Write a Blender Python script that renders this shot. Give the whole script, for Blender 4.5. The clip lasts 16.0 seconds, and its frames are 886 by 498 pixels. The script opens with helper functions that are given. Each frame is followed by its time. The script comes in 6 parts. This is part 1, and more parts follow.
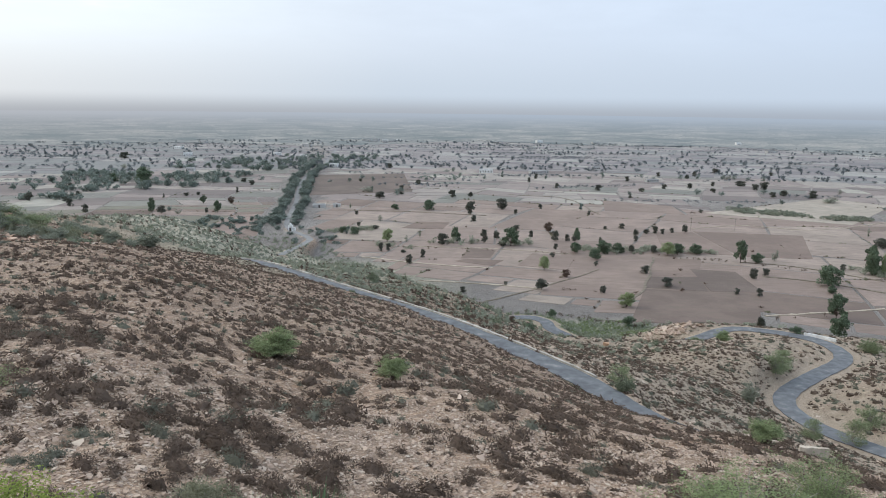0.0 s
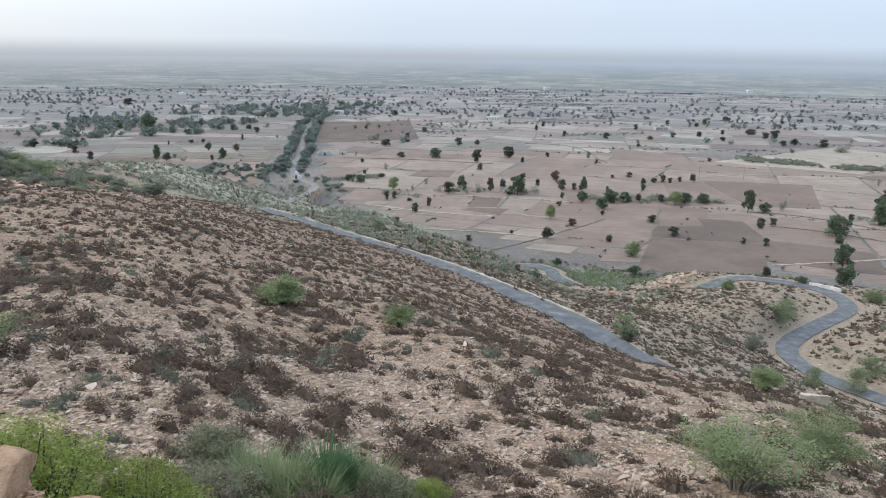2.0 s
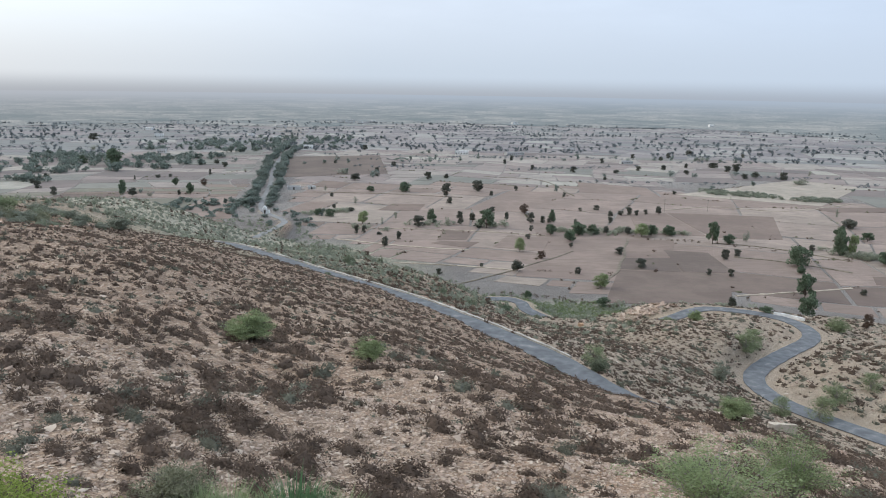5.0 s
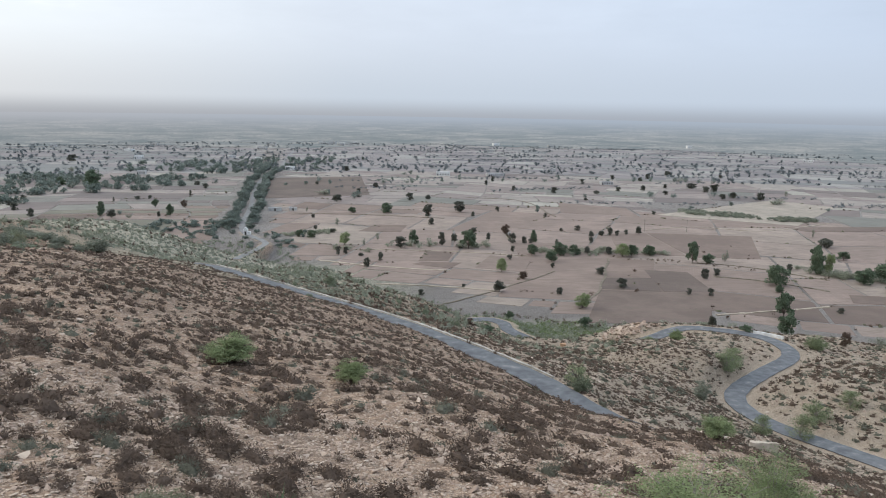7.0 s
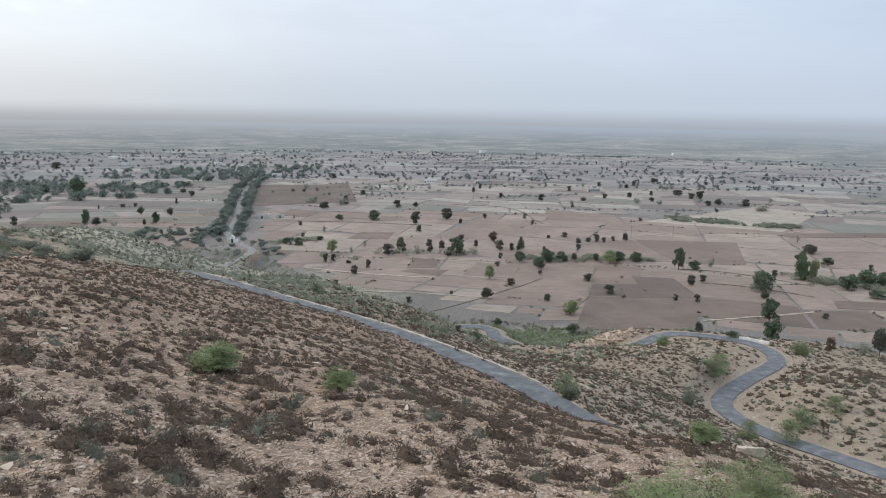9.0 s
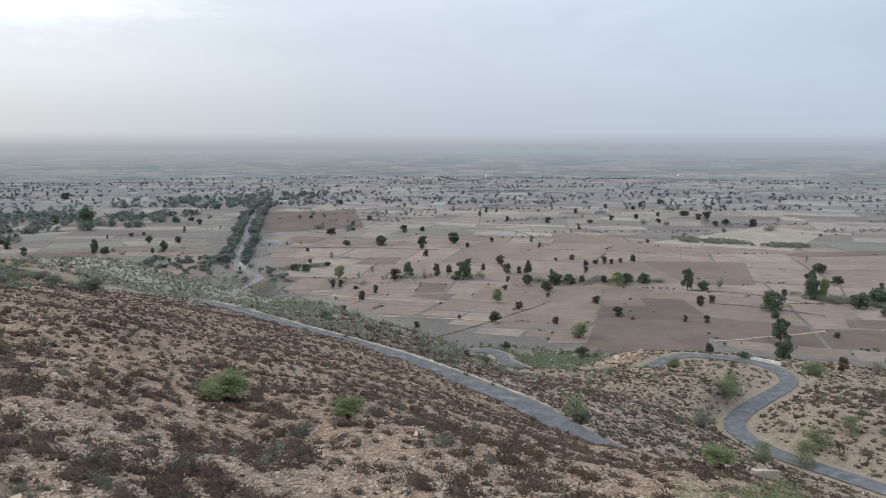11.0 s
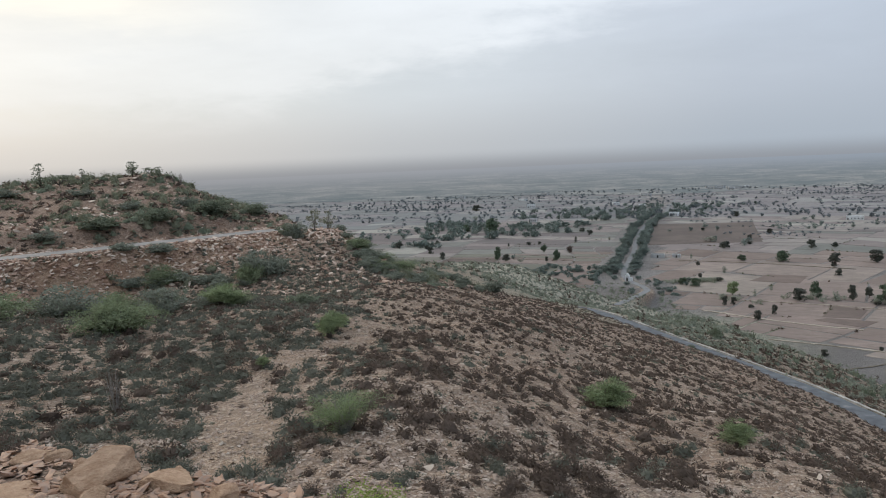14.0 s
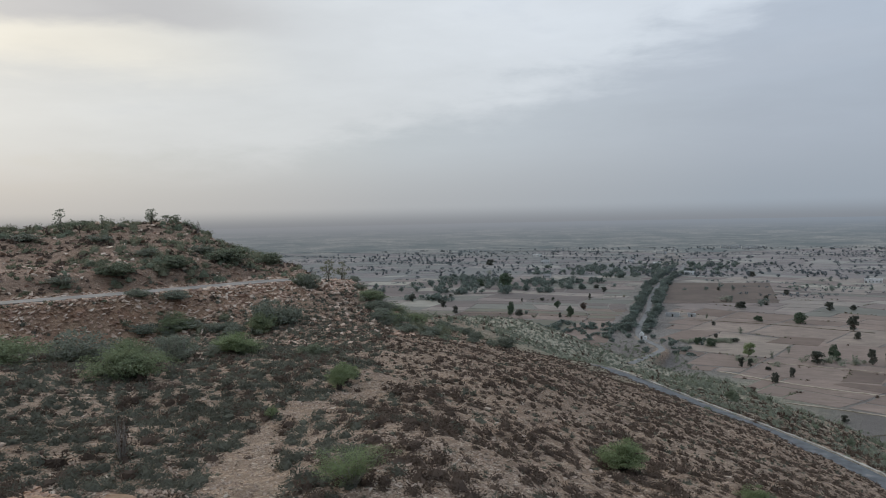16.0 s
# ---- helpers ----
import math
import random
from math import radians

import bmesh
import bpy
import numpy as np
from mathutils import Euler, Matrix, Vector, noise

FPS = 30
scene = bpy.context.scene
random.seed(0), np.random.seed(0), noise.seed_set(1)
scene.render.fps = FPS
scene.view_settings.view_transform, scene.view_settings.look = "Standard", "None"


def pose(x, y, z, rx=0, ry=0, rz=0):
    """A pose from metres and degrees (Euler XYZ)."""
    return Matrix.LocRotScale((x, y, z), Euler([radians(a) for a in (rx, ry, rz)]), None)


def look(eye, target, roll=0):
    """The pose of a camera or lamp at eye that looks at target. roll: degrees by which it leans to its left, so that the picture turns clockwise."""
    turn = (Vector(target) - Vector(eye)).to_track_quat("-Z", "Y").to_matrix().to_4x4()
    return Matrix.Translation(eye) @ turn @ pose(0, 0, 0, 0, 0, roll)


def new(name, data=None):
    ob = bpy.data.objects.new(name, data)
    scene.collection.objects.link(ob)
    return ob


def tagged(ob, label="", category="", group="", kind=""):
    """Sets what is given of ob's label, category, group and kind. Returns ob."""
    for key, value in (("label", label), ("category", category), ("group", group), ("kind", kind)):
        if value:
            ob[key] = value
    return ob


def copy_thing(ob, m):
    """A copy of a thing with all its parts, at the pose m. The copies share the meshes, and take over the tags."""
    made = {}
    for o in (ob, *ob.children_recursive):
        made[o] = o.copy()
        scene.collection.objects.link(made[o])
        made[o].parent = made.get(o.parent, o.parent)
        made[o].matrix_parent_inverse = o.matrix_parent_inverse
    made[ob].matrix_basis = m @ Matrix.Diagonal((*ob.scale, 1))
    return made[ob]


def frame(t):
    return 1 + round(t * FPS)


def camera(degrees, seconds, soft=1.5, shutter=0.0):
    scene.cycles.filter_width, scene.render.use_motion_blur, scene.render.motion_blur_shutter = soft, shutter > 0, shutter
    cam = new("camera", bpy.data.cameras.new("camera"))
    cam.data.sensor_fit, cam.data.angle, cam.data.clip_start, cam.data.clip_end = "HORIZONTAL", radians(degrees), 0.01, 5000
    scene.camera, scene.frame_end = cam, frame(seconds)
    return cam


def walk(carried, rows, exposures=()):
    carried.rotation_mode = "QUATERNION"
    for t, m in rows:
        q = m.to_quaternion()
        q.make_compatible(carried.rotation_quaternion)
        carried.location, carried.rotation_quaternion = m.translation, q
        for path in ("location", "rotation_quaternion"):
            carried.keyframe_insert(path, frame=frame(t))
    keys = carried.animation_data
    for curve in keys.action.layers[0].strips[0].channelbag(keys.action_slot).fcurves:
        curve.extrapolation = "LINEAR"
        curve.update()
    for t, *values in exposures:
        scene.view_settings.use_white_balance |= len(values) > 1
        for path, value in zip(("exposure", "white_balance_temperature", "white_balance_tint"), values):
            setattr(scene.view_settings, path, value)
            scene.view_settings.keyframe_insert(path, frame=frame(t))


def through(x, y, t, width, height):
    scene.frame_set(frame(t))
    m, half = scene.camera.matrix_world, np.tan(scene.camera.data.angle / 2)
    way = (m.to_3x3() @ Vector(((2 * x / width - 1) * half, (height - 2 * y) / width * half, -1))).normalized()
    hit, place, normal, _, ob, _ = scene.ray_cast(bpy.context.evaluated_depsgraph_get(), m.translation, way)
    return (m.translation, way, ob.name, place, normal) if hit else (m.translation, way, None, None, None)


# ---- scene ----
import functools

cam = camera(63.73, 16.0, soft=1.0)
EYE = (0.0, 0.0, 70.0)
# seconds, then the three turns in degrees: the camera stands on one spot and is swung by hand
TURNS = [
    (0.0, 78.49, -0.65, 0.13),
    (0.5, 78.47, -0.62, 0.12),
    (1.0, 77.41, -0.24, -0.25),
    (1.5, 75.85, -0.48, -0.15),
    (2.0, 74.34, -0.74, 0.65),
    (2.5, 73.59, -0.80, 0.79),
    (3.0, 73.34, -0.82, 0.61),
    (3.5, 73.93, -0.75, 0.17),
    (4.0, 75.47, -0.63, -0.02),
    (4.5, 76.42, -0.70, -0.99),
    (7.0, 78.76, -0.92, -3.27),
    (7.5, 79.03, -0.86, -4.10),
    (8.0, 79.20, -0.89, -4.33),
    (10.5, 80.22, -0.94, -4.17),
    (11.0, 81.30, 0.01, -3.86),
    (11.5, 81.59, 0.43, 3.42),
    (12.0, 81.82, 1.07, 14.53),
    (12.5, 81.94, 1.32, 20.83),
    (13.0, 81.98, 1.38, 22.39),
    (13.5, 82.13, 1.96, 23.25),
    (14.0, 82.89, 2.43, 26.56),
    (14.5, 84.71, 1.90, 30.85),
    (15.0, 86.03, 0.97, 32.59),
    (15.5, 86.63, 0.88, 32.62),
    (16.0, 87.22, 1.21, 27.76),
]
# seconds, stops, kelvin, tint: the phone evens out its picture as it swings
EXPOSURES = [(0.0, 0.57, 6250, 8), (2.0, 0.72, 6180, 8), (3.5, 0.80, 6160, 8), (4.5, 0.64, 6200, 8), (7.0, 0.51, 6360, 9), (11.0, 0.37, 6420, 9), (11.5, 0.32, 6450, 9), (12.5, 0.28, 6400, 9), (13.0, 0.22, 6380, 9), (13.5, 0.17, 6350, 9), (14.5, -0.16, 6280, 8), (15.0, -0.36, 6240, 8), (16.0, -0.30, 6250, 8)]
walk(cam, [(t, pose(*EYE, rx, ry, rz)) for t, rx, ry, rz in TURNS], EXPOSURES)

# ---------------------------------------------------------------- sky and sun
world = bpy.data.worlds.new("sky")
scene.world = world
world.use_nodes = True


class Nodes:
    """Short hand for building node trees."""

    def __init__(self, tree):
        self.tree = tree
        tree.nodes.clear()

    def add(self, kind, inputs=None, **props):
        n = self.tree.nodes.new(kind)
        for k, v in props.items():
            setattr(n, k, v)
        for k, v in (inputs or {}).items():
            if isinstance(v, bpy.types.NodeSocket):
                self.tree.links.new(v, n.inputs[k])
            else:
                n.inputs[k].default_value = v
        return n

    def math(self, op, a, b=0.0, c=0.0, clamp=False):
        return self.add("ShaderNodeMath", {0: a, 1: b, 2: c}, operation=op, use_clamp=clamp).outputs[0]

    def mix(self, fac, a, b, blend="MIX"):
        n = self.add("ShaderNodeMix", data_type="RGBA", blend_type=blend)
        for i, v in ((0, fac), (6, a), (7, b)):
            if isinstance(v, bpy.types.NodeSocket):
                self.tree.links.new(v, n.inputs[i])
            else:
                n.inputs[i].default_value = v if i == 0 else (*v[:3], 1)
        return n.outputs[2]

    def ramp(self, fac, stops, interpolation="LINEAR"):
        n = self.add("ShaderNodeValToRGB", {0: fac})
        n.color_ramp.interpolation = interpolation
        el = n.color_ramp.elements
        while len(el) < len(stops):
            el.new(0.5)
        for e, (p, c) in zip(el, stops):
            e.position = p
            e.color = (*c, 1) if isinstance(c, (tuple, list)) else (c, c, c, 1)
        return n.outputs[0]

    def noise(self, vec, scale, detail=4.0, rough=0.55, distort=0.0):
        return self.add("ShaderNodeTexNoise", {"Vector": vec, "Scale": scale, "Detail": detail, "Roughness": rough, "Distortion": distort}).outputs[0]

    def maprange(self, v, a, b, c=0.0, d=1.0, smooth=True):
        return self.add("ShaderNodeMapRange", {0: v, 1: a, 2: b, 3: c, 4: d}, interpolation_type="SMOOTHSTEP" if smooth else "LINEAR").outputs[0]


SUN_AZ, SUN_EL = -78.0, 30.0  # low behind thin cloud, off to the side where the sky glows
w = Nodes(world.node_tree)
way = w.add("ShaderNodeTexCoord").outputs["Generated"]
sky = w.add("ShaderNodeTexSky", sky_type="NISHITA", sun_disc=False, sun_elevation=radians(SUN_EL), sun_rotation=radians(SUN_AZ), altitude=300.0, air_density=1.5, dust_density=6.0)
xyz = w.add("ShaderNodeSeparateXYZ", {0: way})
up, east = xyz.outputs[2], xyz.outputs[0]
side = w.add("ShaderNodeVectorMath", {0: way, 1: (math.sin(radians(SUN_AZ)), math.cos(radians(SUN_AZ)), 0.0)}, operation="DOT_PRODUCT").outputs["Value"]
turn = w.maprange(side, -0.6, 1.0, smooth=False)
# the high overcast: paler and warmer towards the sun, bluer away from it
veil = w.ramp(turn, [(0.0, (0.42, 0.49, 0.62)), (0.2, (0.47, 0.535, 0.645)), (0.55, (0.545, 0.59, 0.67)), (0.8, (0.69, 0.725, 0.76)), (0.93, (0.785, 0.79, 0.77)), (1.0, (0.96, 0.89, 0.785))])
flat = w.add("ShaderNodeVectorMath", {0: way, 1: (1.0, 1.0, 4.0)}, operation="MULTIPLY").outputs[0]
puff = w.math("SUBTRACT", w.noise(flat, 2.2, 6.0, 0.55, 0.4), 0.5)
fine = w.math("SUBTRACT", w.noise(flat, 7.0, 6.0, 0.6, 0.2), 0.5)
# a broad bank whose upper edge climbs away from the sun, clearer sky above it
edge = w.math("ADD", w.math("SUBTRACT", w.math("MULTIPLY", side, 0.34), 0.335), w.math("ADD", w.math("MULTIPLY", puff, 0.20), w.math("MULTIPLY", fine, 0.10)))
above = w.maprange(w.math("ADD", up, edge), -0.015, 0.04)
cloud = w.mix(w.math("MULTIPLY", above, 0.85), veil, w.mix(turn, (0.70, 0.805, 0.97), (0.88, 0.87, 0.855)))
streak = w.math("MULTIPLY", w.maprange(puff, 0.02, 0.16), w.maprange(up, 0.06, 0.2))
cloud = w.mix(w.math("MULTIPLY", streak, 0.42), cloud, (0.53, 0.565, 0.635))
# a dark shred with a bright rim high on the sunward side
sunward = w.maprange(side, 0.74, 0.93)
high = w.math("ADD", up, w.math("ADD", w.math("MULTIPLY", puff, 0.10), w.math("MULTIPLY", fine, 0.04)))
cloud = w.mix(w.math("MULTIPLY", sunward, w.math("MULTIPLY", w.maprange(high, 0.15, 0.20), 0.5)), cloud, (1.25, 1.12, 0.90))
cloud = w.mix(w.math("MULTIPLY", w.maprange(side, 0.70, 0.86), w.math("MULTIPLY", w.maprange(high, 0.215, 0.245), 0.9)), cloud, (0.62, 0.61, 0.63))
# dust near the horizon
haze = w.ramp(turn, [(0.0, (0.43, 0.49, 0.58)), (0.55, (0.46, 0.505, 0.565)), (0.8, (0.57, 0.575, 0.585)), (1.0, (0.76, 0.70, 0.64))])
cloud = w.mix(w.maprange(up, 0.0, 0.11, 1.0, 0.0), cloud, haze)
cloud = w.mix(w.maprange(up, -0.015, 0.014, 1.0, 0.0), cloud, w.mix(turn, (0.30, 0.335, 0.392), (0.34, 0.34, 0.352)))
lift = w.math("MULTIPLY", w.maprange(up, 0.10, 0.26), w.maprange(turn, 0.92, 0.7, 0.0, 0.16))
mottle = w.math("MULTIPLY", w.math("ADD", puff, w.math("MULTIPLY", fine, 0.6)), w.maprange(up, 0.03, 0.13, 0.0, 0.24))
cloud = w.add("ShaderNodeVectorMath", {0: cloud, 3: w.math("ADD", w.math("ADD", lift, mottle), 1.0)}, operation="SCALE").outputs[0]
# an overcast sky is brightest overhead
cloud = w.add("ShaderNodeVectorMath", {0: cloud, 3: w.maprange(up, 0.3, 0.95, 1.0, 1.32)}, operation="SCALE").outputs[0]
both = w.mix(0.9, w.add("ShaderNodeVectorMath", {0: sky.outputs[0], 3: 0.1}, operation="SCALE").outputs[0], cloud)
w.add("ShaderNodeOutputWorld", {0: w.add("ShaderNodeBackground", {0: both, 1: 1.0}).outputs[0]})

sun = new("sun", bpy.data.lights.new("sun", "SUN"))
sun.data.energy, sun.data.angle, sun.data.color = 0.9, radians(24), (1.0, 0.95, 0.87)
sun.matrix_world = look((0, 0, 0), (-math.sin(radians(SUN_AZ)), -math.cos(radians(SUN_AZ)), -math.tan(radians(SUN_EL))))


# ---------------------------------------------------------------- the lie of the land
# roads: middle line, metres
ROAD_MAIN = [(-57, 175, 31.5), (-45, 166.2, 33), (-20.8, 139.1, 34), (1.7, 115.9, 34), (17.1, 93.6, 34), (23.4, 78.9, 34.3), (29.1, 72.6, 34.0), (36.9, 67, 33.8), (42.6, 62.5, 33.9), (47, 55, 34.6), (50, 44, 36.5)]
ROAD_LOW = [(84, 70, 21.5), (75, 86, 20), (68.7, 101.6, 18), (65.2, 110.1, 17), (63.7, 118.3, 16.2), (64.8, 126.3, 15.5), (69.6, 133.6, 15), (79.9, 143.6, 14.3), (91.2, 154.2, 13.5), (95.2, 163.4, 13), (93.8, 173.2, 12.5), (86.3, 180.5, 12), (77.8, 185.2, 11), (67, 181.5, 9.2), (52, 184, 4.6), (40, 193, 4.4), (32.6, 203.0, 4.8), (31.6, 209.5, 5.0), (27.5, 213.4, 5.1), (20, 212, 5.4), (8, 212, 5.8), (-8, 226, 5.6), (-40, 262, 5.5)]
ROAD_HIGH = [(-48, 2, 64.5), (-62, 14, 63.3), (-73.7, 25.6, 62.2), (-84.2, 39.8, 61), (-81.7, 48.1, 61), (-77.5, 56.8, 61), (-73.4, 67.1, 61), (-68.7, 79, 61), (-66.5, 88, 60.4), (-71, 98, 57.5), (-84, 110, 53)]
ROAD_PLAIN = [(-66.3, 283, 9), (-66.1, 335.1, 4), (-70, 364.1, 1), (-86.6, 395, 0.2), (-94.5, 428, 0.1), (-104, 498, 0.1), (-115.5, 564, 0.1), (-128, 646, 0.1), (-135.8, 730, 0.1), (-138, 785, 0.1), (-140, 850, 0.1), (-152, 960, 0.1), (-180, 1270, 0.1)]
# spot heights of the hill: near slope, bowl, knoll, foot, edge of the plain, far back
NEAR = [(0.2, 12, 61.6), (-4.4, 10.1, 62.9), (5.6, 11.7, 61.9), (8, 11.5, 62.1), (0.4, 20, 59.5), (0.5, 30, 57.1), (0.7, 45, 52.9), (-23.7, 86.8, 47.7), (-11.3, 40.5, 56.1), (-7.1, 25, 59.1), (-4.7, 16.3, 61.4), (-37, 65.2, 56.8), (-24, 41.6, 59.1), (-15.2, 25.9, 61), (-10.8, 18, 62.1), (6.5, 23.1, 58), (11.5, 21, 58.3), (10.2, 43.8, 49.7), (15.8, 34.6, 51.9), (0, 6, 64.3), (-5, 6, 64.3), (6, 5, 63.8), (23.2, 61.8, 40.2), (26, 54.1, 42.7), (29.2, 47.8, 44.4), (22.2, 70.6, 37.4)]
BOWL = [(-74.3, 54.2, 56.8), (-76, 40.2, 58.3), (-63.3, 68.2, 58.1), (-53.4, 38.8, 58.3), (-30.8, 22.3, 60.4), (-21.1, 15.2, 61.4), (-38.2, 43.7, 58.8), (-22.4, 25.5, 60.7), (-13.9, 15.7, 61.7), (-47.1, 82.5, 54.3), (-32.3, 15.9, 61.7)]
KNOLL = [(-115.5, 55.2, 68.4), (-110.9, 64, 68.2), (-105.5, 72.4, 68.4), (-96.7, 83.8, 69.6), (-88.2, 87.2, 66.4), (-79.4, 90, 63.1), (-61.3, 81.5, 60.7), (-60.2, 90.4, 57.0), (-62, 100, 54.0), (-56, 100, 52.2), (-66, 112, 49), (-52, 108, 48), (-46, 98, 51.2), (-31, 100, 47.2), (-94.5, 60.1, 64.6)]
FOOT = [(-108.8, 279.6, 23.9), (-76, 239.8, 23.5), (-45, 204, 22.6), (-51, 224, 18.0), (-57, 246, 12.5), (-87.4, 179.9, 39.8), (23.1, 96.3, 32.3), (44.7, 113.5, 24.1), (42.8, 97, 25.6), (65.2, 137.3, 19.5), (78.2, 159.9, 15.1), (44.1, 143.4, 17), (13.5, 174.2, 19), (24.2, 160.2, 16.6), (25.7, 169.6, 13.6), (27.1, 179.1, 10.6), (-14.9, 219.5, 16.2), (-36.9, 247.3, 13.2), (80.6, 126.5, 19.3), (73.1, 113.5, 18.4), (43.9, 166.3, 13.2), (50.3, 160.3, 15.4), (35.8, 174.4, 12.2), (45, 174, 11.2), (54, 168, 13.2), (66, 189.5, 10.3), (60, 192.5, 7.8)]
BASE = [(60.5, 209.9, 1.5), (46.1, 216.2, 1.5), (99, 219, 2), (114.7, 201.2, 4), (130.7, 202.6, 3), (13.8, 250.6, 1.5), (-34.3, 293.6, 1.5)]
BACK = [(0, -15, 67), (-18, -6, 66), (14, -4, 62), (40, -20, 52), (-40, -30, 66), (0, -120, 62), (-150, -60, 64), (120, -60, 22), (150, 60, 10), (-170, 90, 58), (-160, 160, 40), (-130, 200, 32), (-200, 300, 8), (-120, 340, -2), (0, 330, -8), (150, 290, -8), (220, 180, -8), (220, -60, -5), (-320, 200, -5), (-330, -60, 20), (0, -300, 20)]


def spline_fit(pts, smooth=0.0):
    """A thin-plate surface through spot heights: returns z(x, y)."""
    p = np.array(pts, float)
    n = len(p)
    d = np.hypot(p[:, None, 0] - p[None, :, 0], p[:, None, 1] - p[None, :, 1])
    k = d * d * np.log(d + 1e-9) + smooth * np.eye(n)
    q = np.hstack([np.ones((n, 1)), p[:, :2]])
    a = np.block([[k, q], [q.T, np.zeros((3, 3))]])
    c = np.linalg.solve(a, np.concatenate([p[:, 2], np.zeros(3)]))

    def z(x, y):
        out = c[n] + c[n + 1] * x + c[n + 2] * y
        if x.size < 2000:
            r = np.hypot(x[..., None] - p[:, 0], y[..., None] - p[:, 1])
            return out + (r * r * np.log(r + 1e-9)) @ c[:n]
        for (px, py, _), ck in zip(p, c):
            r = np.hypot(x - px, y - py)
            out = out + ck * r * r * np.log(r + 1e-9)
        return out
    return z


def resample(line, step):
    """A smooth line through the given points, in even steps."""
    p = np.array(line, float)
    e = np.vstack([2 * p[0] - p[1], p, 2 * p[-1] - p[-2]])
    fine = []
    for i in range(1, len(e) - 2):
        a, b, c, d = e[i - 1:i + 3]
        for t in np.linspace(0, 1, 24, endpoint=False):
            fine.append(0.5 * (2 * b + (c - a) * t + (2 * a - 5 * b + 4 * c - d) * t ** 2 + (3 * b - a - 3 * c + d) * t ** 3))
    fine.append(p[-1])
    fine = np.array(fine)
    s = np.concatenate([[0], np.cumsum(np.linalg.norm(np.diff(fine[:, :2], axis=0), axis=1))])
    u = np.linspace(0, s[-1], max(2, int(s[-1] / step)))
    return np.stack([np.interp(u, s, fine[:, i]) for i in range(3)], 1)


LINES = {"main": resample(ROAD_MAIN, 1.5), "low": resample(ROAD_LOW, 1.5), "high": resample(ROAD_HIGH, 1.5), "plain": resample(ROAD_PLAIN, 4.0)}
LINES["main"][:, 2] -= 0.65 * np.clip((LINES["main"][:, 1] - 85) / 25, 0, 1)  # the road lies in a shallow cutting
WIDTHS = {"main": 3.9, "low": 4.0, "high": 3.8, "plain": 3.5}
hill = spline_fit(ROAD_MAIN + ROAD_LOW[2:] + ROAD_HIGH + NEAR + BOWL + KNOLL + FOOT + BASE + BACK, 4.0)


@functools.lru_cache(None)
def waves(scale, seed):
    r = np.random.RandomState(seed)
    out = []
    for _ in range(7):
        a, f, p = r.uniform(0, 2 * np.pi), r.uniform(0.6, 1.7) / scale, r.uniform(0, 2 * np.pi)
        out.append((np.cos(a) * f * 2 * np.pi, np.sin(a) * f * 2 * np.pi, p))
    return out


def wobble(x, y, scale, seed):
    """Cheap smooth noise from a few sines, about -1 to 1."""
    return sum(np.sin(x * a + y * b + p) for a, b, p in waves(scale, seed)) / 3.5


def ledge(x, y):
    """The made-up ground on which one stands, with its steep rubble edge."""
    edge = np.where(x < 0, 1.8 + 0.4 * np.minimum(-x, 2.0), 1.8 - 0.5 * x) + 0.12 * wobble(x, y, 2.5, 9)
    out = y - edge
    return 68.35 - np.where(out > 0, 1.25 * out, -0.02 * out) - np.maximum(0, x - 1.0) * 0.8 - np.maximum(0, -x - 4.3) * 1.1


def height(x, y):
    """Height of the ground, roads cut in."""
    x, y = np.asarray(x, float), np.asarray(y, float)
    r = np.hypot(x, y)
    z = hill(x, y)
    z = z + np.clip((r - 6) / 20, 0, 1) * (0.35 * wobble(x, y, 14, 1) + 0.13 * wobble(x, y, 4.5, 2))
    worked = np.clip(1.5 - np.hypot((x + 88) / 52, (y - 250) / 58), 0, 1)
    z = z - worked * 0.17 * np.sin(2 * np.pi * (z / 1.25 + 0.25 * wobble(x, y, 40, 12)))  # old terraces on the shoulder of the hill
    z = z - 0.75 * np.clip(4.0 - z, 0, 30)
    base = np.zeros(x.shape)
    inside = np.clip((420 - np.hypot(x + 40, y - 60)) / 120, 0, 1)
    z = z * inside - 12 * (1 - inside)
    k = 0.7
    m = np.maximum(z, base)
    z = m + k * np.log(np.exp((z - m) / k) + np.exp((base - m) / k)) 
    for name, line in LINES.items():
        lo, hi = line.min(0) - 12, line.max(0) + 12
        near = (x > lo[0]) & (x < hi[0]) & (y > lo[1]) & (y < hi[1])
        if not near.any():
            continue
        px, py = x[near], y[near]
        best, bz = np.full(px.shape, 1e9), np.zeros(px.shape)
        for q in line:
            d = np.hypot(px - q[0], py - q[1])
            c = d < best
            best[c], bz[c] = d[c], q[2]
        t = np.clip((best - WIDTHS[name] * 0.5 - 0.9) / 3.2, 0, 1)
        t = t * t * (3 - 2 * t)
        z[near] = (bz - 0.12) * (1 - t) + z[near] * t
    return np.maximum(z, np.where(r < 14, ledge(x, y), -99))


def axis(fine, mid_lo, mid_hi, lo, hi):
    """Grid lines: closest near the eye, even over the hill, ever wider out to the horizon."""
    out = list(np.arange(-9, 9.01, fine))
    v, step = out[-1], fine
    while v < hi:
        step = min(step * 1.08, 1.1) if v < mid_hi else step * 1.06
        v += step
        out.append(min(v, hi))
    v, step = out[0], fine
    while v > lo:
        step = min(step * 1.08, 1.1) if v > mid_lo else step * 1.08
        v -= step
        out.insert(0, max(v, lo))
    return np.array(out)


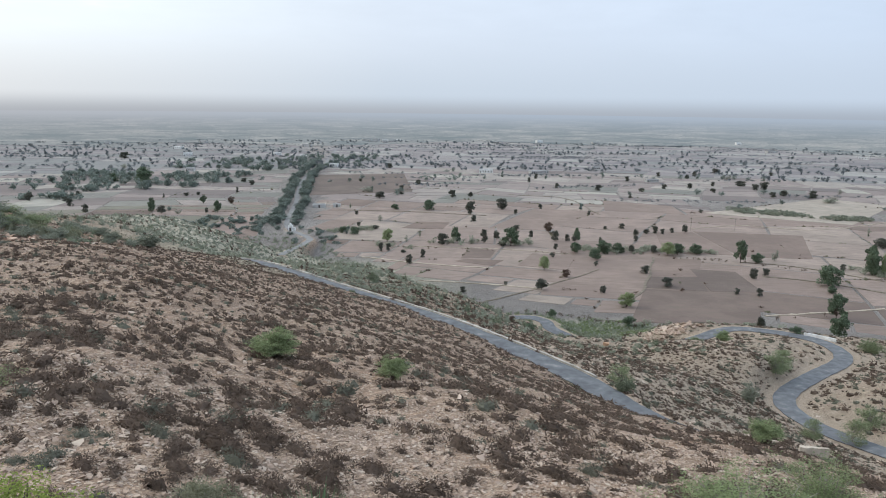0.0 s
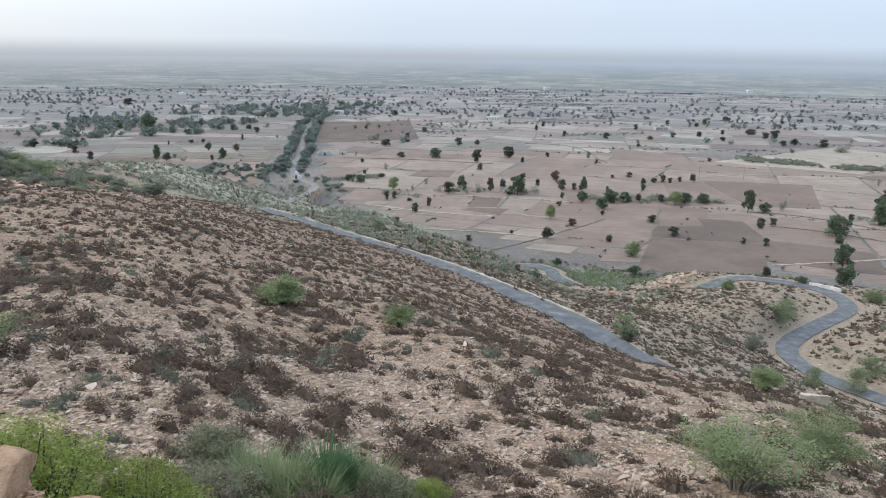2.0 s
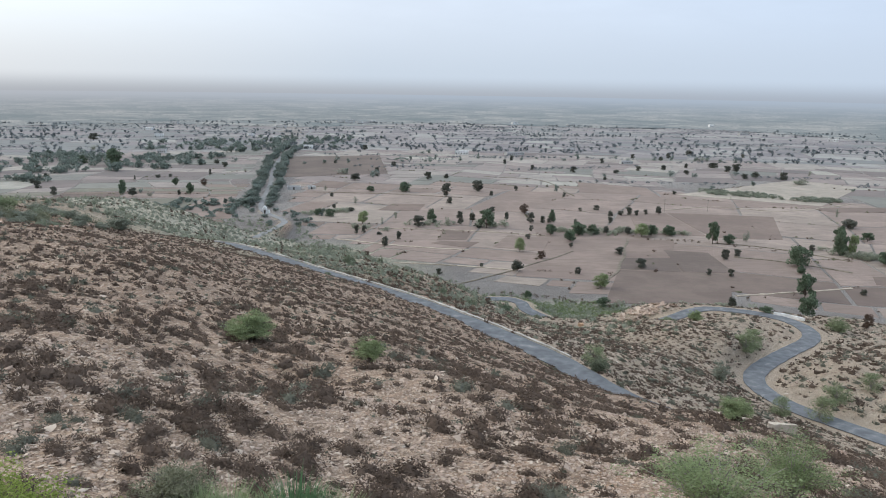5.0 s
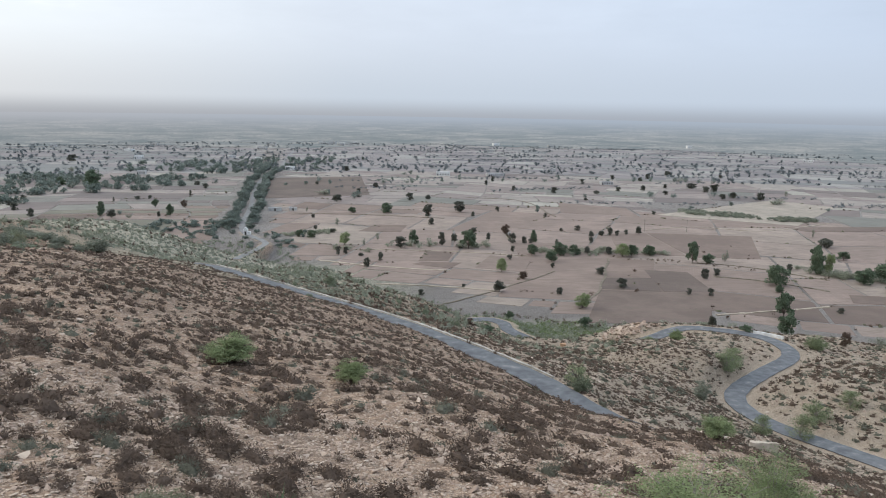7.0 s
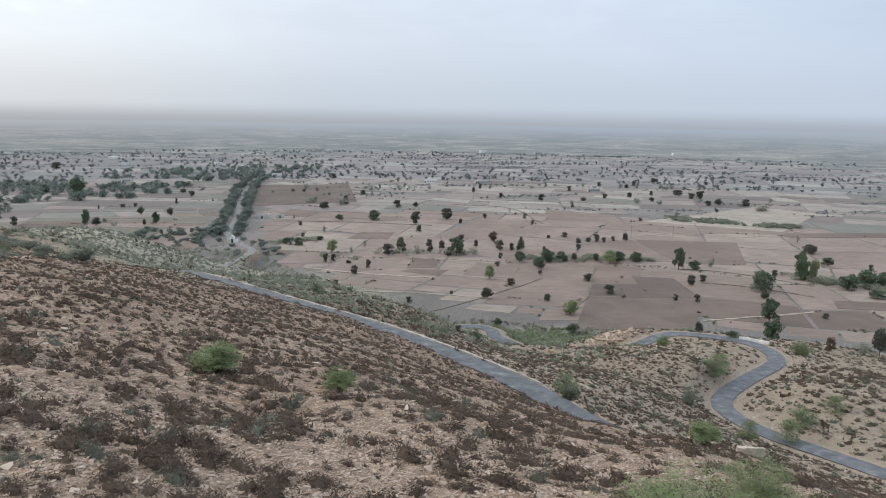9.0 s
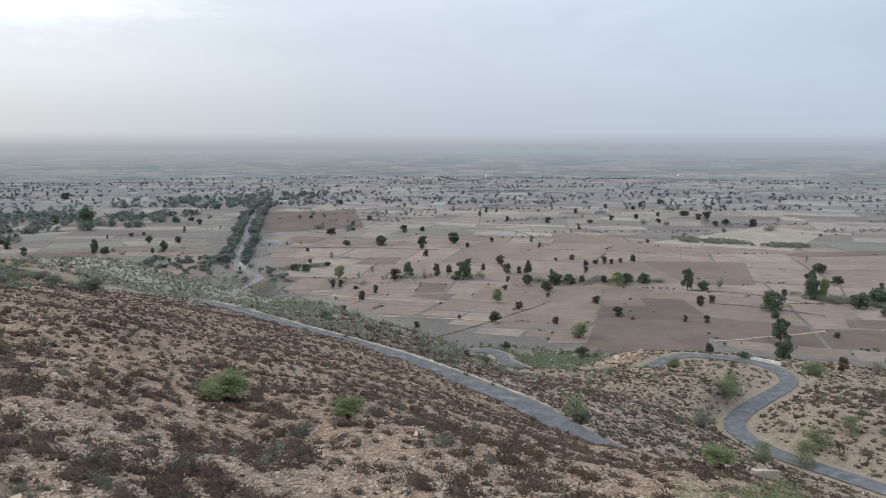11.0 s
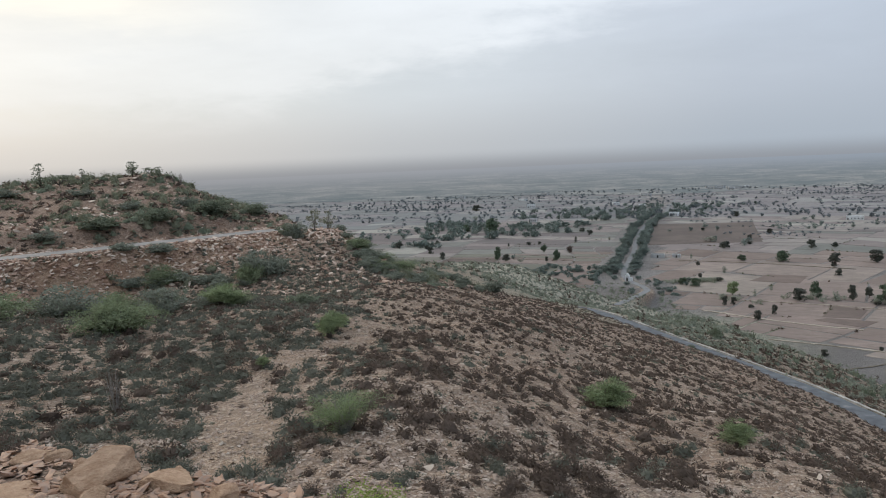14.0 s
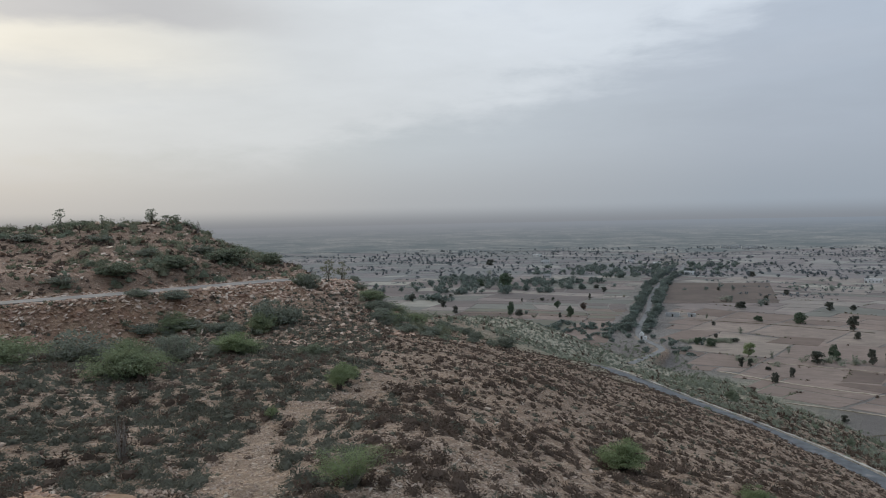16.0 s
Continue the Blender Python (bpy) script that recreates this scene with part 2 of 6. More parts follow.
def grid_mesh(name, xs, ys, zf):
    gx, gy = np.meshgrid(xs, ys)
    gz = zf(gx.ravel(), gy.ravel())
    nx, ny = len(xs), len(ys)
    co = np.stack([gx.ravel(), gy.ravel(), gz], 1)
    i = (np.arange(ny - 1)[:, None] * nx + np.arange(nx - 1)[None, :]).ravel()
    quads = np.stack([i, i + 1, i + nx + 1, i + nx], 1)
    me = bpy.data.meshes.new(name)
    me.from_pydata(co, [], quads)
    me.polygons.foreach_set("use_smooth", np.ones(len(quads), bool))
    return me


GX = axis(0.4, -125, 125, -3300, 3300)
GY = axis(0.4, -10, 310, -2500, 3400)
ground = new("ground", grid_mesh("ground", GX, GY, height))
tagged(ground, "stony pinkish-tan hillside falling to a flat dry plain", "ground", kind="structure")


# ---------------------------------------------------------------- materials
def material(name):
    m = bpy.data.materials.new(name)
    m.use_nodes = True
    return m, Nodes(m.node_tree)


def finish(n, color, rough=0.9, bump=None, strength=0.4, distance=0.05, metal=0.0, spec=0.3):
    ins = {"Base Color": color if isinstance(color, bpy.types.NodeSocket) else (*color, 1), "Roughness": rough, "Metallic": metal, "Specular IOR Level": spec}
    if bump is not None:
        ins["Normal"] = n.add("ShaderNodeBump", {"Height": bump, "Strength": strength, "Distance": distance}).outputs[0]
    n.add("ShaderNodeOutputMaterial", {0: n.add("ShaderNodeBsdfPrincipled", ins).outputs[0]})


def hill_side(x, y):
    """Metres beyond the main road, seen from the eye."""
    line = LINES["main"]
    a = np.arctan2(x, y)
    la, lr = np.arctan2(line[:, 0], line[:, 1]), np.hypot(line[:, 0], line[:, 1])
    o = np.argsort(la)
    return np.hypot(x, y) - np.interp(a, la[o], lr[o])


def bank_at(x, y, z):
    """How far a place lies on the rubble tipped below the upper road, 0 to 1."""
    out = np.full(x.shape, 1e9)
    for q in LINES["high"]:
        out = np.minimum(out, np.hypot(x - q[0], y - q[1]) + 40 * (z > q[2] + 0.2))
    return np.clip(1.5 - out / 7.5 + 0.25 * wobble(x, y, 5, 26), 0, 1)


# zones of the ground, kept on its vertices: sandy road shoulders, bare path, scrub turf, plain
def zone(x, y, z):
    x, y, z = np.asarray(x), np.asarray(y), np.asarray(z)
    sand = np.zeros(x.shape)
    for name, line in LINES.items():
        best = np.full(x.shape, 1e9)
        for q in line[::2]:
            best = np.minimum(best, np.hypot(x - q[0], y - q[1]))
        reach = {"main": 4.0, "low": 4.3, "high": 3.0, "plain": 3.4}[name]
        sand = np.maximum(sand, (y < 420) * np.clip(1 - (best - reach + 1.4) / 1.6 + 0.3 * wobble(x, y, 3.5, 21), 0, 1))
    path = np.full(x.shape, 1e9)
    for q in PATH:
        path = np.minimum(path, np.hypot(x - q[0], y - q[1]))
    path = np.clip(1.5 - path / 1.0 + 0.6 * wobble(x, y, 2.0, 5) + 0.4 * (y < 19), 0, 1)
    turf = np.clip((y - 128 - 0.35 * x) / 40, 0, 1) * np.clip((14 - x) / 35, 0, 1) * np.clip(1 - (z - 30) / 20, 0, 1)
    turf = turf * np.clip((325 - y) / 30, 0, 1)
    turf = np.maximum(turf, np.clip(1.4 - np.hypot((x - 50) / 23, (y - 213) / 14), 0, 1))
    flat = np.clip((2.2 - z) / 1.6, 0, 1)
    red = np.clip((-54 - x) / 18 + 0.3 * wobble(x, y, 9, 6), 0, 1) * (z > 30)
    spur = np.clip((hill_side(x, y) - 3) / 4, 0, 1) * np.clip((x - 4) / 16, 0, 1) * (1 - flat)
    bank = bank_at(x, y, z)
    worked = np.clip(1.5 - np.hypot((x + 88) / 52, (y - 250) / 58), 0, 1)
    return sand, path, turf, flat, red, spur, bank, worked


PATH = resample([(-13.5, 13.9, 0), (-19.0, 20.3, 0), (-21.7, 24.7, 0), (-22.7, 31.6, 0), (-24.8, 39.6, 0)], 0.6)
co = np.empty(len(ground.data.vertices) * 3)
ground.data.vertices.foreach_get("co", co)
co = co.reshape(-1, 3)
for label, values in zip(("sand", "path", "turf", "flat", "red", "spur", "bank", "worked"), zone(co[:, 0], co[:, 1], co[:, 2])):
    ground.data.attributes.new(label, "FLOAT", "POINT").data.foreach_set("value", values.astype(np.float32))

m_ground, n = material("stony_ground")
pos = n.add("ShaderNodeNewGeometry").outputs["Position"]
attr = {k: n.add("ShaderNodeAttribute", attribute_name=k).outputs["Fac"] for k in ("sand", "path", "turf", "flat", "red", "spur", "bank", "worked")}
big, mid, fine = n.noise(pos, 0.06, 4), n.noise(pos, 0.5, 7, 0.65), n.noise(pos, 7.0, 6, 0.7)
bent = n.add("ShaderNodeVectorMath", {0: pos, 1: n.add("ShaderNodeVectorMath", {0: n.add("ShaderNodeTexNoise", {"Vector": pos, "Scale": 1.3, "Detail": 4.0}).outputs[1], 3: 0.25}, operation="SCALE").outputs[0]}, operation="ADD").outputs[0]
soil = n.mix(n.maprange(mid, 0.35, 0.65), (0.242, 0.150, 0.093), (0.392, 0.262, 0.170))
soil = n.mix(n.math("MULTIPLY", n.maprange(big, 0.45, 0.62), 0.45), soil, (0.43, 0.335, 0.245))
rise = n.math("MULTIPLY", mid, 0.5)
# broken flat stones lying close together in the soil, three sizes
slant = n.add("ShaderNodeVectorRotate", {"Vector": bent, "Angle": 0.61}, rotation_type="Z_AXIS").outputs[0]
slant = n.add("ShaderNodeVectorMath", {0: slant, 1: (1.35, 0.8, 1.0)}, operation="MULTIPLY").outputs[0]
for scale, amount, least, depth in ((3.0, 0.30, 0.11, 0.4), (6.0, 0.50, 0.09, 0.4), (12.0, 0.55, 0.08, 0.25)):
    cell = n.add("ShaderNodeTexVoronoi", {"Vector": slant, "Scale": scale, "Randomness": 1.0})
    rim = n.add("ShaderNodeTexVoronoi", {"Vector": slant, "Scale": scale, "Randomness": 1.0}, feature="DISTANCE_TO_EDGE").outputs["Distance"]
    rgb = n.add("ShaderNodeSeparateColor", {0: cell.outputs["Color"]})
    pick = n.math("GREATER_THAN", n.math("ADD", rgb.outputs[0], n.math("MULTIPLY", n.maprange(mid, 0.3, 0.7), 0.3)), 1.15 - amount)
    flake = n.math("MULTIPLY", pick, n.maprange(rim, least * 0.6, least))
    tone = n.ramp(rgb.outputs[1], [(0.0, (0.27, 0.178, 0.120)), (0.35, (0.40, 0.288, 0.202)), (0.75, (0.48, 0.368, 0.272)), (1.0, (0.59, 0.49, 0.385))])
    soil = n.mix(n.math("MULTIPLY", flake, 0.9), soil, tone)
    # gaps between stones: dark soil, with their shade painted in as well
    soil = n.mix(n.math("MULTIPLY", n.maprange(rim, 0.08, 0.0), 0.55), soil, (0.105, 0.074, 0.056))
    rise = n.math("ADD", rise, n.math("MULTIPLY", flake, depth))
soil = n.mix(n.math("MULTIPLY", n.maprange(fine, 0.54, 0.72), 0.6), soil, (0.12, 0.085, 0.064))
# dry litter in streaks along the slope
along = n.add("ShaderNodeVectorRotate", {"Vector": pos, "Angle": 0.61}, rotation_type="Z_AXIS").outputs[0]
along = n.add("ShaderNodeVectorMath", {0: along, 1: (1.0, 0.32, 1.0)}, operation="MULTIPLY").outputs[0]
litter = n.maprange(n.noise(along, 1.6, 8, 0.70, 0.5), 0.46, 0.58)
soil = n.mix(n.math("MULTIPLY", litter, 0.55), soil, n.mix(fine, (0.085, 0.060, 0.045), (0.200, 0.146, 0.108)))
soil = n.mix(n.math("MULTIPLY", attr["red"], 0.4), soil, n.mix(fine, (0.232, 0.138, 0.096), (0.415, 0.275, 0.197)))
spurry = n.mix(n.maprange(mid, 0.35, 0.65), n.mix(fine, (0.225, 0.178, 0.130), (0.345, 0.282, 0.212)), n.mix(fine, (0.315, 0.258, 0.193), (0.475, 0.398, 0.306)))
soil = n.mix(n.math("MULTIPLY", attr["spur"], 0.9), soil, spurry)
soil = n.mix(n.math("MULTIPLY", attr["bank"], 0.85), soil, n.mix(n.maprange(mid, 0.35, 0.65), n.mix(fine, (0.23, 0.125, 0.078), (0.40, 0.245, 0.155)), n.mix(fine, (0.34, 0.215, 0.135), (0.56, 0.40, 0.265))))
sandy = n.mix(fine, (0.31, 0.242, 0.175), (0.465, 0.378, 0.288))
turfy = n.mix(n.maprange(n.noise(pos, 0.35, 7, 0.7), 0.4, 0.62), (0.38, 0.355, 0.268), (0.225, 0.230, 0.160))
bare = n.mix(n.maprange(n.noise(pos, 0.9, 6, 0.7), 0.42, 0.6), (0.50, 0.47, 0.375), (0.25, 0.25, 0.185))
turfy = n.mix(n.math("MULTIPLY", n.maprange(attr["worked"], 0.1, 0.6), 0.85), turfy, bare)
plain = n.mix(n.maprange(n.noise(pos, 0.02, 6, 0.6), 0.35, 0.65), (0.180, 0.162, 0.146), (0.245, 0.225, 0.204))
col = n.mix(n.math("MULTIPLY", attr["turf"], 0.85), soil, turfy)
col = n.mix(n.math("MULTIPLY", attr["path"], 0.26), col, n.mix(fine, (0.27, 0.19, 0.122), (0.47, 0.35, 0.235)))
col = n.mix(attr["flat"], col, n.mix(n.math("MULTIPLY", attr["turf"], 0.9), plain, turfy))
col = n.mix(n.math("MULTIPLY", attr["sand"], 0.8), col, sandy)
finish(n, col, 0.95, n.math("ADD", n.math("MULTIPLY", fine, 0.3), rise), 1.0, 0.22)
ground.data.materials.append(m_ground)

m_asphalt, n = material("asphalt")
pos = n.add("ShaderNodeNewGeometry").outputs["Position"]
finish(n, n.ramp(n.noise(pos, 0.6, 6), [(0.35, (0.080, 0.084, 0.090)), (0.6, (0.125, 0.130, 0.136)), (0.75, (0.22, 0.215, 0.20))]), 0.85, n.noise(pos, 30.0), 0.3, 0.01)

m_dusty, n = material("dusty_asphalt")
pos = n.add("ShaderNodeNewGeometry").outputs["Position"]
finish(n, n.ramp(n.noise(pos, 0.5, 6), [(0.35, (0.22, 0.20, 0.175)), (0.7, (0.33, 0.30, 0.265))]), 0.9, n.noise(pos, 30.0), 0.3, 0.01)


def strip(name, line, width, lift, mat, label, thick=0.12):
    """A road: a slab with a cambered top that follows a line."""
    tan = np.gradient(line[:, :2], axis=0)
    tan /= np.linalg.norm(tan, axis=1)[:, None]
    nor = np.stack([-tan[:, 1], tan[:, 0]], 1)
    prof = [(-0.5, -thick), (-0.5, -0.02), (-0.25, 0.03), (0.0, 0.05), (0.25, 0.03), (0.5, -0.02), (0.5, -thick)]
    k = len(prof)
    co = []
    for i, q in enumerate(line):
        for u, v in prof:
            wob = 0.12 * math.sin(i * 1.7 + u * 9) * abs(u) * 2
            co.append((q[0] + nor[i, 0] * (u * width + wob * u), q[1] + nor[i, 1] * (u * width + wob * u), q[2] + v + lift))
    quads = [(i * k + j, i * k + j + 1, (i + 1) * k + j + 1, (i + 1) * k + j) for i in range(len(line) - 1) for j in range(k - 1)]
    me = bpy.data.meshes.new(name)
    me.from_pydata(co, [], quads)
    me.materials.append(mat)
    return tagged(new(name, me), label, "road", kind="structure")


strip("road", LINES["main"], 3.9, 0.08, m_asphalt, "grey asphalt hill road cut across the slope")
strip("road", LINES["low"], 4.0, 0.08, m_asphalt, "grey asphalt hairpin road winding round a spur")
strip("road", LINES["high"], 3.8, 0.08, m_dusty, "pale dusty road on an embankment below the knoll")


# ---------------------------------------------------------------- more materials
def leaf_material(name, dark, light, rough=0.7, through=0.25):
    """Foliage: colour varies plant by plant (tint) and leaf by leaf."""
    m, n = material(name)
    geo = n.add("ShaderNodeNewGeometry")
    info = n.add("ShaderNodeObjectInfo").outputs["Random"]
    tint = n.add("ShaderNodeAttribute", attribute_name="tint").outputs["Fac"]
    v = n.math("ADD", n.math("MULTIPLY", geo.outputs["Random Per Island"], 0.45), n.math("ADD", n.math("MULTIPLY", tint, 0.35), n.math("MULTIPLY", info, 0.2)))
    col = n.mix(v, dark, light)
    d = n.add("ShaderNodeBsdfPrincipled", {"Base Color": col, "Roughness": rough, "Specular IOR Level": 0.05})
    t = n.add("ShaderNodeBsdfTranslucent", {0: col})
    n.add("ShaderNodeOutputMaterial", {0: n.add("ShaderNodeMixShader", {0: through, 1: d.outputs[0], 2: t.outputs[0]}).outputs[0]})
    return m


m_dark = leaf_material("dark_leaves", (0.054, 0.059, 0.049), (0.140, 0.144, 0.116))
m_green = leaf_material("green_leaves", (0.055, 0.078, 0.050), (0.150, 0.190, 0.125))
m_fresh = leaf_material("fresh_leaves", (0.135, 0.172, 0.080), (0.320, 0.370, 0.205), through=0.35)
m_lime = leaf_material("lime_leaves", (0.095, 0.130, 0.030), (0.320, 0.385, 0.105), through=0.4)
m_grey = leaf_material("grey_green_leaves", (0.140, 0.153, 0.118), (0.300, 0.318, 0.248), through=0.35)
m_pale = leaf_material("pale_leaves", (0.240, 0.270, 0.120), (0.480, 0.500, 0.270), through=0.45)
m_rust = leaf_material("rusty_leaves", (0.065, 0.046, 0.036), (0.170, 0.125, 0.098))
m_dry = leaf_material("dry_brown_twigs", (0.058, 0.044, 0.035), (0.172, 0.129, 0.101), rough=0.95, through=0.3)
m_drygrey = leaf_material("dry_grey_green_twigs", (0.072, 0.073, 0.056), (0.190, 0.188, 0.146), rough=0.95, through=0.3)
# leaves of far trees and hedges, colour lifted and blued to imitate haze
m_far = leaf_material("hazed_leaves", (0.118, 0.134, 0.140), (0.205, 0.223, 0.228), through=0.4)
m_woods = leaf_material("woodland_leaves", (0.112, 0.138, 0.120), (0.262, 0.300, 0.262), through=0.35)
m_hill = leaf_material("hill_leaves", (0.112, 0.128, 0.086), (0.255, 0.280, 0.196), through=0.4)
m_feather = leaf_material("feathery_leaves", (0.125, 0.150, 0.085), (0.290, 0.330, 0.195), through=0.4)
m_acacia = leaf_material("bright_thorn_leaves", (0.120, 0.155, 0.070), (0.290, 0.345, 0.180), through=0.4)
m_dull = leaf_material("dull_olive_leaves", (0.115, 0.118, 0.076), (0.265, 0.265, 0.180), through=0.35)
m_valley = leaf_material("dusty_thorn_leaves", (0.165, 0.180, 0.132), (0.350, 0.368, 0.285), through=0.4)
m_rush = leaf_material("rush_blades", (0.055, 0.115, 0.055), (0.140, 0.235, 0.115), through=0.3)
m_grass = leaf_material("green_grass", (0.108, 0.142, 0.068), (0.245, 0.290, 0.155))


def plain_material(name, c0, c1, scale=2.0, rough=0.9, bump=0.3, dist=0.02, detail=7):
    m, n = material(name)
    pos = n.add("ShaderNodeTexCoord").outputs["Object"]
    a = n.noise(pos, scale, detail, 0.6)
    b = n.noise(pos, scale * 7, 5, 0.6)
    v = n.math("ADD", n.math("MULTIPLY", a, 0.7), n.math("MULTIPLY", b, 0.3))
    finish(n, n.mix(n.maprange(v, 0.32, 0.68), c0, c1), rough, b, bump, dist)
    return m


m_bark = plain_material("bark", (0.055, 0.042, 0.034), (0.14, 0.115, 0.095), 6)
m_palebark = plain_material("pale_bark", (0.16, 0.14, 0.12), (0.33, 0.30, 0.26), 6)
m_worn = plain_material("worn_asphalt", (0.135, 0.134, 0.130), (0.215, 0.212, 0.205), 0.3)
m_kerb = plain_material("weathered_concrete", (0.25, 0.235, 0.20), (0.43, 0.41, 0.37), 1.2)
m_parapet = plain_material("pale_masonry", (0.30, 0.25, 0.195), (0.47, 0.41, 0.335), 1.5)
m_white = plain_material("whitewash", (0.46, 0.46, 0.45), (0.68, 0.68, 0.66), 0.8)
m_house = plain_material("lime_plaster", (0.30, 0.30, 0.29), (0.46, 0.455, 0.44), 0.4)
m_dark_open = plain_material("dark_timber", (0.03, 0.028, 0.025), (0.06, 0.05, 0.045), 3)
m_sand = plain_material("sandstone", (0.27, 0.160, 0.092), (0.50, 0.340, 0.220), 2.2, 0.85, 0.7, 0.03, 10)
m_rubble, n = material("rubble")
isl = n.add("ShaderNodeNewGeometry")
pos = isl.outputs["Position"]
c = n.mix(isl.outputs["Random Per Island"], (0.24, 0.125, 0.072), (0.50, 0.33, 0.22))
finish(n, n.mix(n.maprange(n.noise(pos, 25, 6), 0.35, 0.7), c, (0.30, 0.22, 0.17)), 0.9, n.noise(pos, 40, 5), 0.5, 0.01)
m_stone, n = material("pale_stones")
isl = n.add("ShaderNodeNewGeometry")
pos = isl.outputs["Position"]
c = n.ramp(isl.outputs["Random Per Island"], [(0.0, (0.20, 0.138, 0.096)), (0.4, (0.33, 0.24, 0.175)), (0.8, (0.44, 0.345, 0.262)), (1.0, (0.54, 0.46, 0.37))])
finish(n, n.mix(n.math("MULTIPLY", n.noise(pos, 9, 5), 0.6), c, (0.30, 0.24, 0.20)), 0.9, n.noise(pos, 14, 5), 0.5, 0.03)


# ---------------------------------------------------------------- helpers for things
def tri_mesh(name, co, faces, mats, tint=None, index=None, smooth=False):
    """A mesh from arrays of places and of faces that all have the same number of corners."""
    co, faces = np.asarray(co, np.float32), np.asarray(faces, np.int32)
    k = faces.shape[1]
    me = bpy.data.meshes.new(name)
    me.vertices.add(len(co))
    me.vertices.foreach_set("co", co.ravel())
    me.loops.add(faces.size)
    me.loops.foreach_set("vertex_index", faces.ravel())
    me.polygons.add(len(faces))
    me.polygons.foreach_set("loop_start", np.arange(0, faces.size, k, dtype=np.int32))
    for m in mats:
        me.materials.append(m)
    if index is not None:
        me.polygons.foreach_set("material_index", np.asarray(index, np.int32))
    me.polygons.foreach_set("use_smooth", np.full(len(faces), smooth))
    me.update(calc_edges=True)
    if tint is not None:
        me.attributes.new("tint", "FLOAT", "POINT").data.foreach_set("value", np.asarray(tint, np.float32))
    return me


def part(name, me, parent, label=""):
    """Links a mesh, or a bmesh, as one part under a thing."""
    ob = new(name, me)
    ob.parent = parent
    return tagged(ob, label)


def from_bm(name, bm, mat, smooth=False):
    me = bpy.data.meshes.new(name)
    bm.to_mesh(me)
    bm.free()
    me.materials.append(mat)
    if smooth:
        me.polygons.foreach_set("use_smooth", np.ones(len(me.polygons), bool))
    return me


def empty(name, label, category, group="", kind=""):
    ob = new(name)
    ob.empty_display_size = 0.2
    return tagged(ob, label, category, group, kind)


def tube(points, radii, sides=6):
    """Rings of a tapered branch: places and quads."""
    pts = np.array(points, float)
    tan = np.gradient(pts, axis=0)
    tan /= np.linalg.norm(tan, axis=1)[:, None] + 1e-9
    co = []
    for p, t, r in zip(pts, tan, radii):
        a = np.cross(t, (0.3, 0.9, 0.1))
        a /= np.linalg.norm(a) + 1e-9
        b = np.cross(t, a)
        for j in range(sides):
            w = 2 * np.pi * j / sides
            co.append(p + r * (a * np.cos(w) + b * np.sin(w)))
    f = [(i * sides + j, i * sides + (j + 1) % sides, (i + 1) * sides + (j + 1) % sides, (i + 1) * sides + j) for i in range(len(pts) - 1) for j in range(sides)]
    return np.array(co), np.array(f)


def join(pieces):
    co, fs, k = [], [], 0
    for c, f in pieces:
        co.append(c)
        fs.append(f + k)
        k += len(c)
    return np.vstack(co), np.vstack(fs)


def leaves(rng, centres, spread, count, size, flat=0.0, length=1.6):
    """Small pointed leaf quads scattered in soft clumps about the centres."""
    n = len(centres) * count
    c = np.repeat(np.asarray(centres, float), count, 0)
    s = np.repeat(np.asarray(spread, float), count, 0)
    d = rng.normal(size=(n, 3))
    d /= np.linalg.norm(d, axis=1)[:, None]
    r = rng.uniform(0.25, 1.0, n) ** 0.5
    p = c + d * s * r[:, None]
    u = rng.normal(size=(n, 3))
    u[:, 2] *= 1 - flat
    u /= np.linalg.norm(u, axis=1)[:, None]
    v = np.cross(u, d + rng.normal(scale=0.6, size=(n, 3)))
    v /= np.linalg.norm(v, axis=1)[:, None] + 1e-9
    l = size * rng.uniform(0.6, 1.3, n)[:, None]
    co = np.stack([p - u * l * length / 2, p + v * l / 2, p + u * l * length / 2, p - v * l / 2], 1).reshape(-1, 3)
    return co, np.arange(n * 4).reshape(-1, 4)


def limb(rng, a, b, bend, r0, r1, n=5):
    t = np.linspace(0, 1, n)[:, None]
    mid = (a + b) / 2 + rng.normal(size=3) * bend
    pts = (1 - t) ** 2 * a + 2 * t * (1 - t) * mid + t ** 2 * b
    return tube(pts, np.linspace(r0, r1, n), 5)


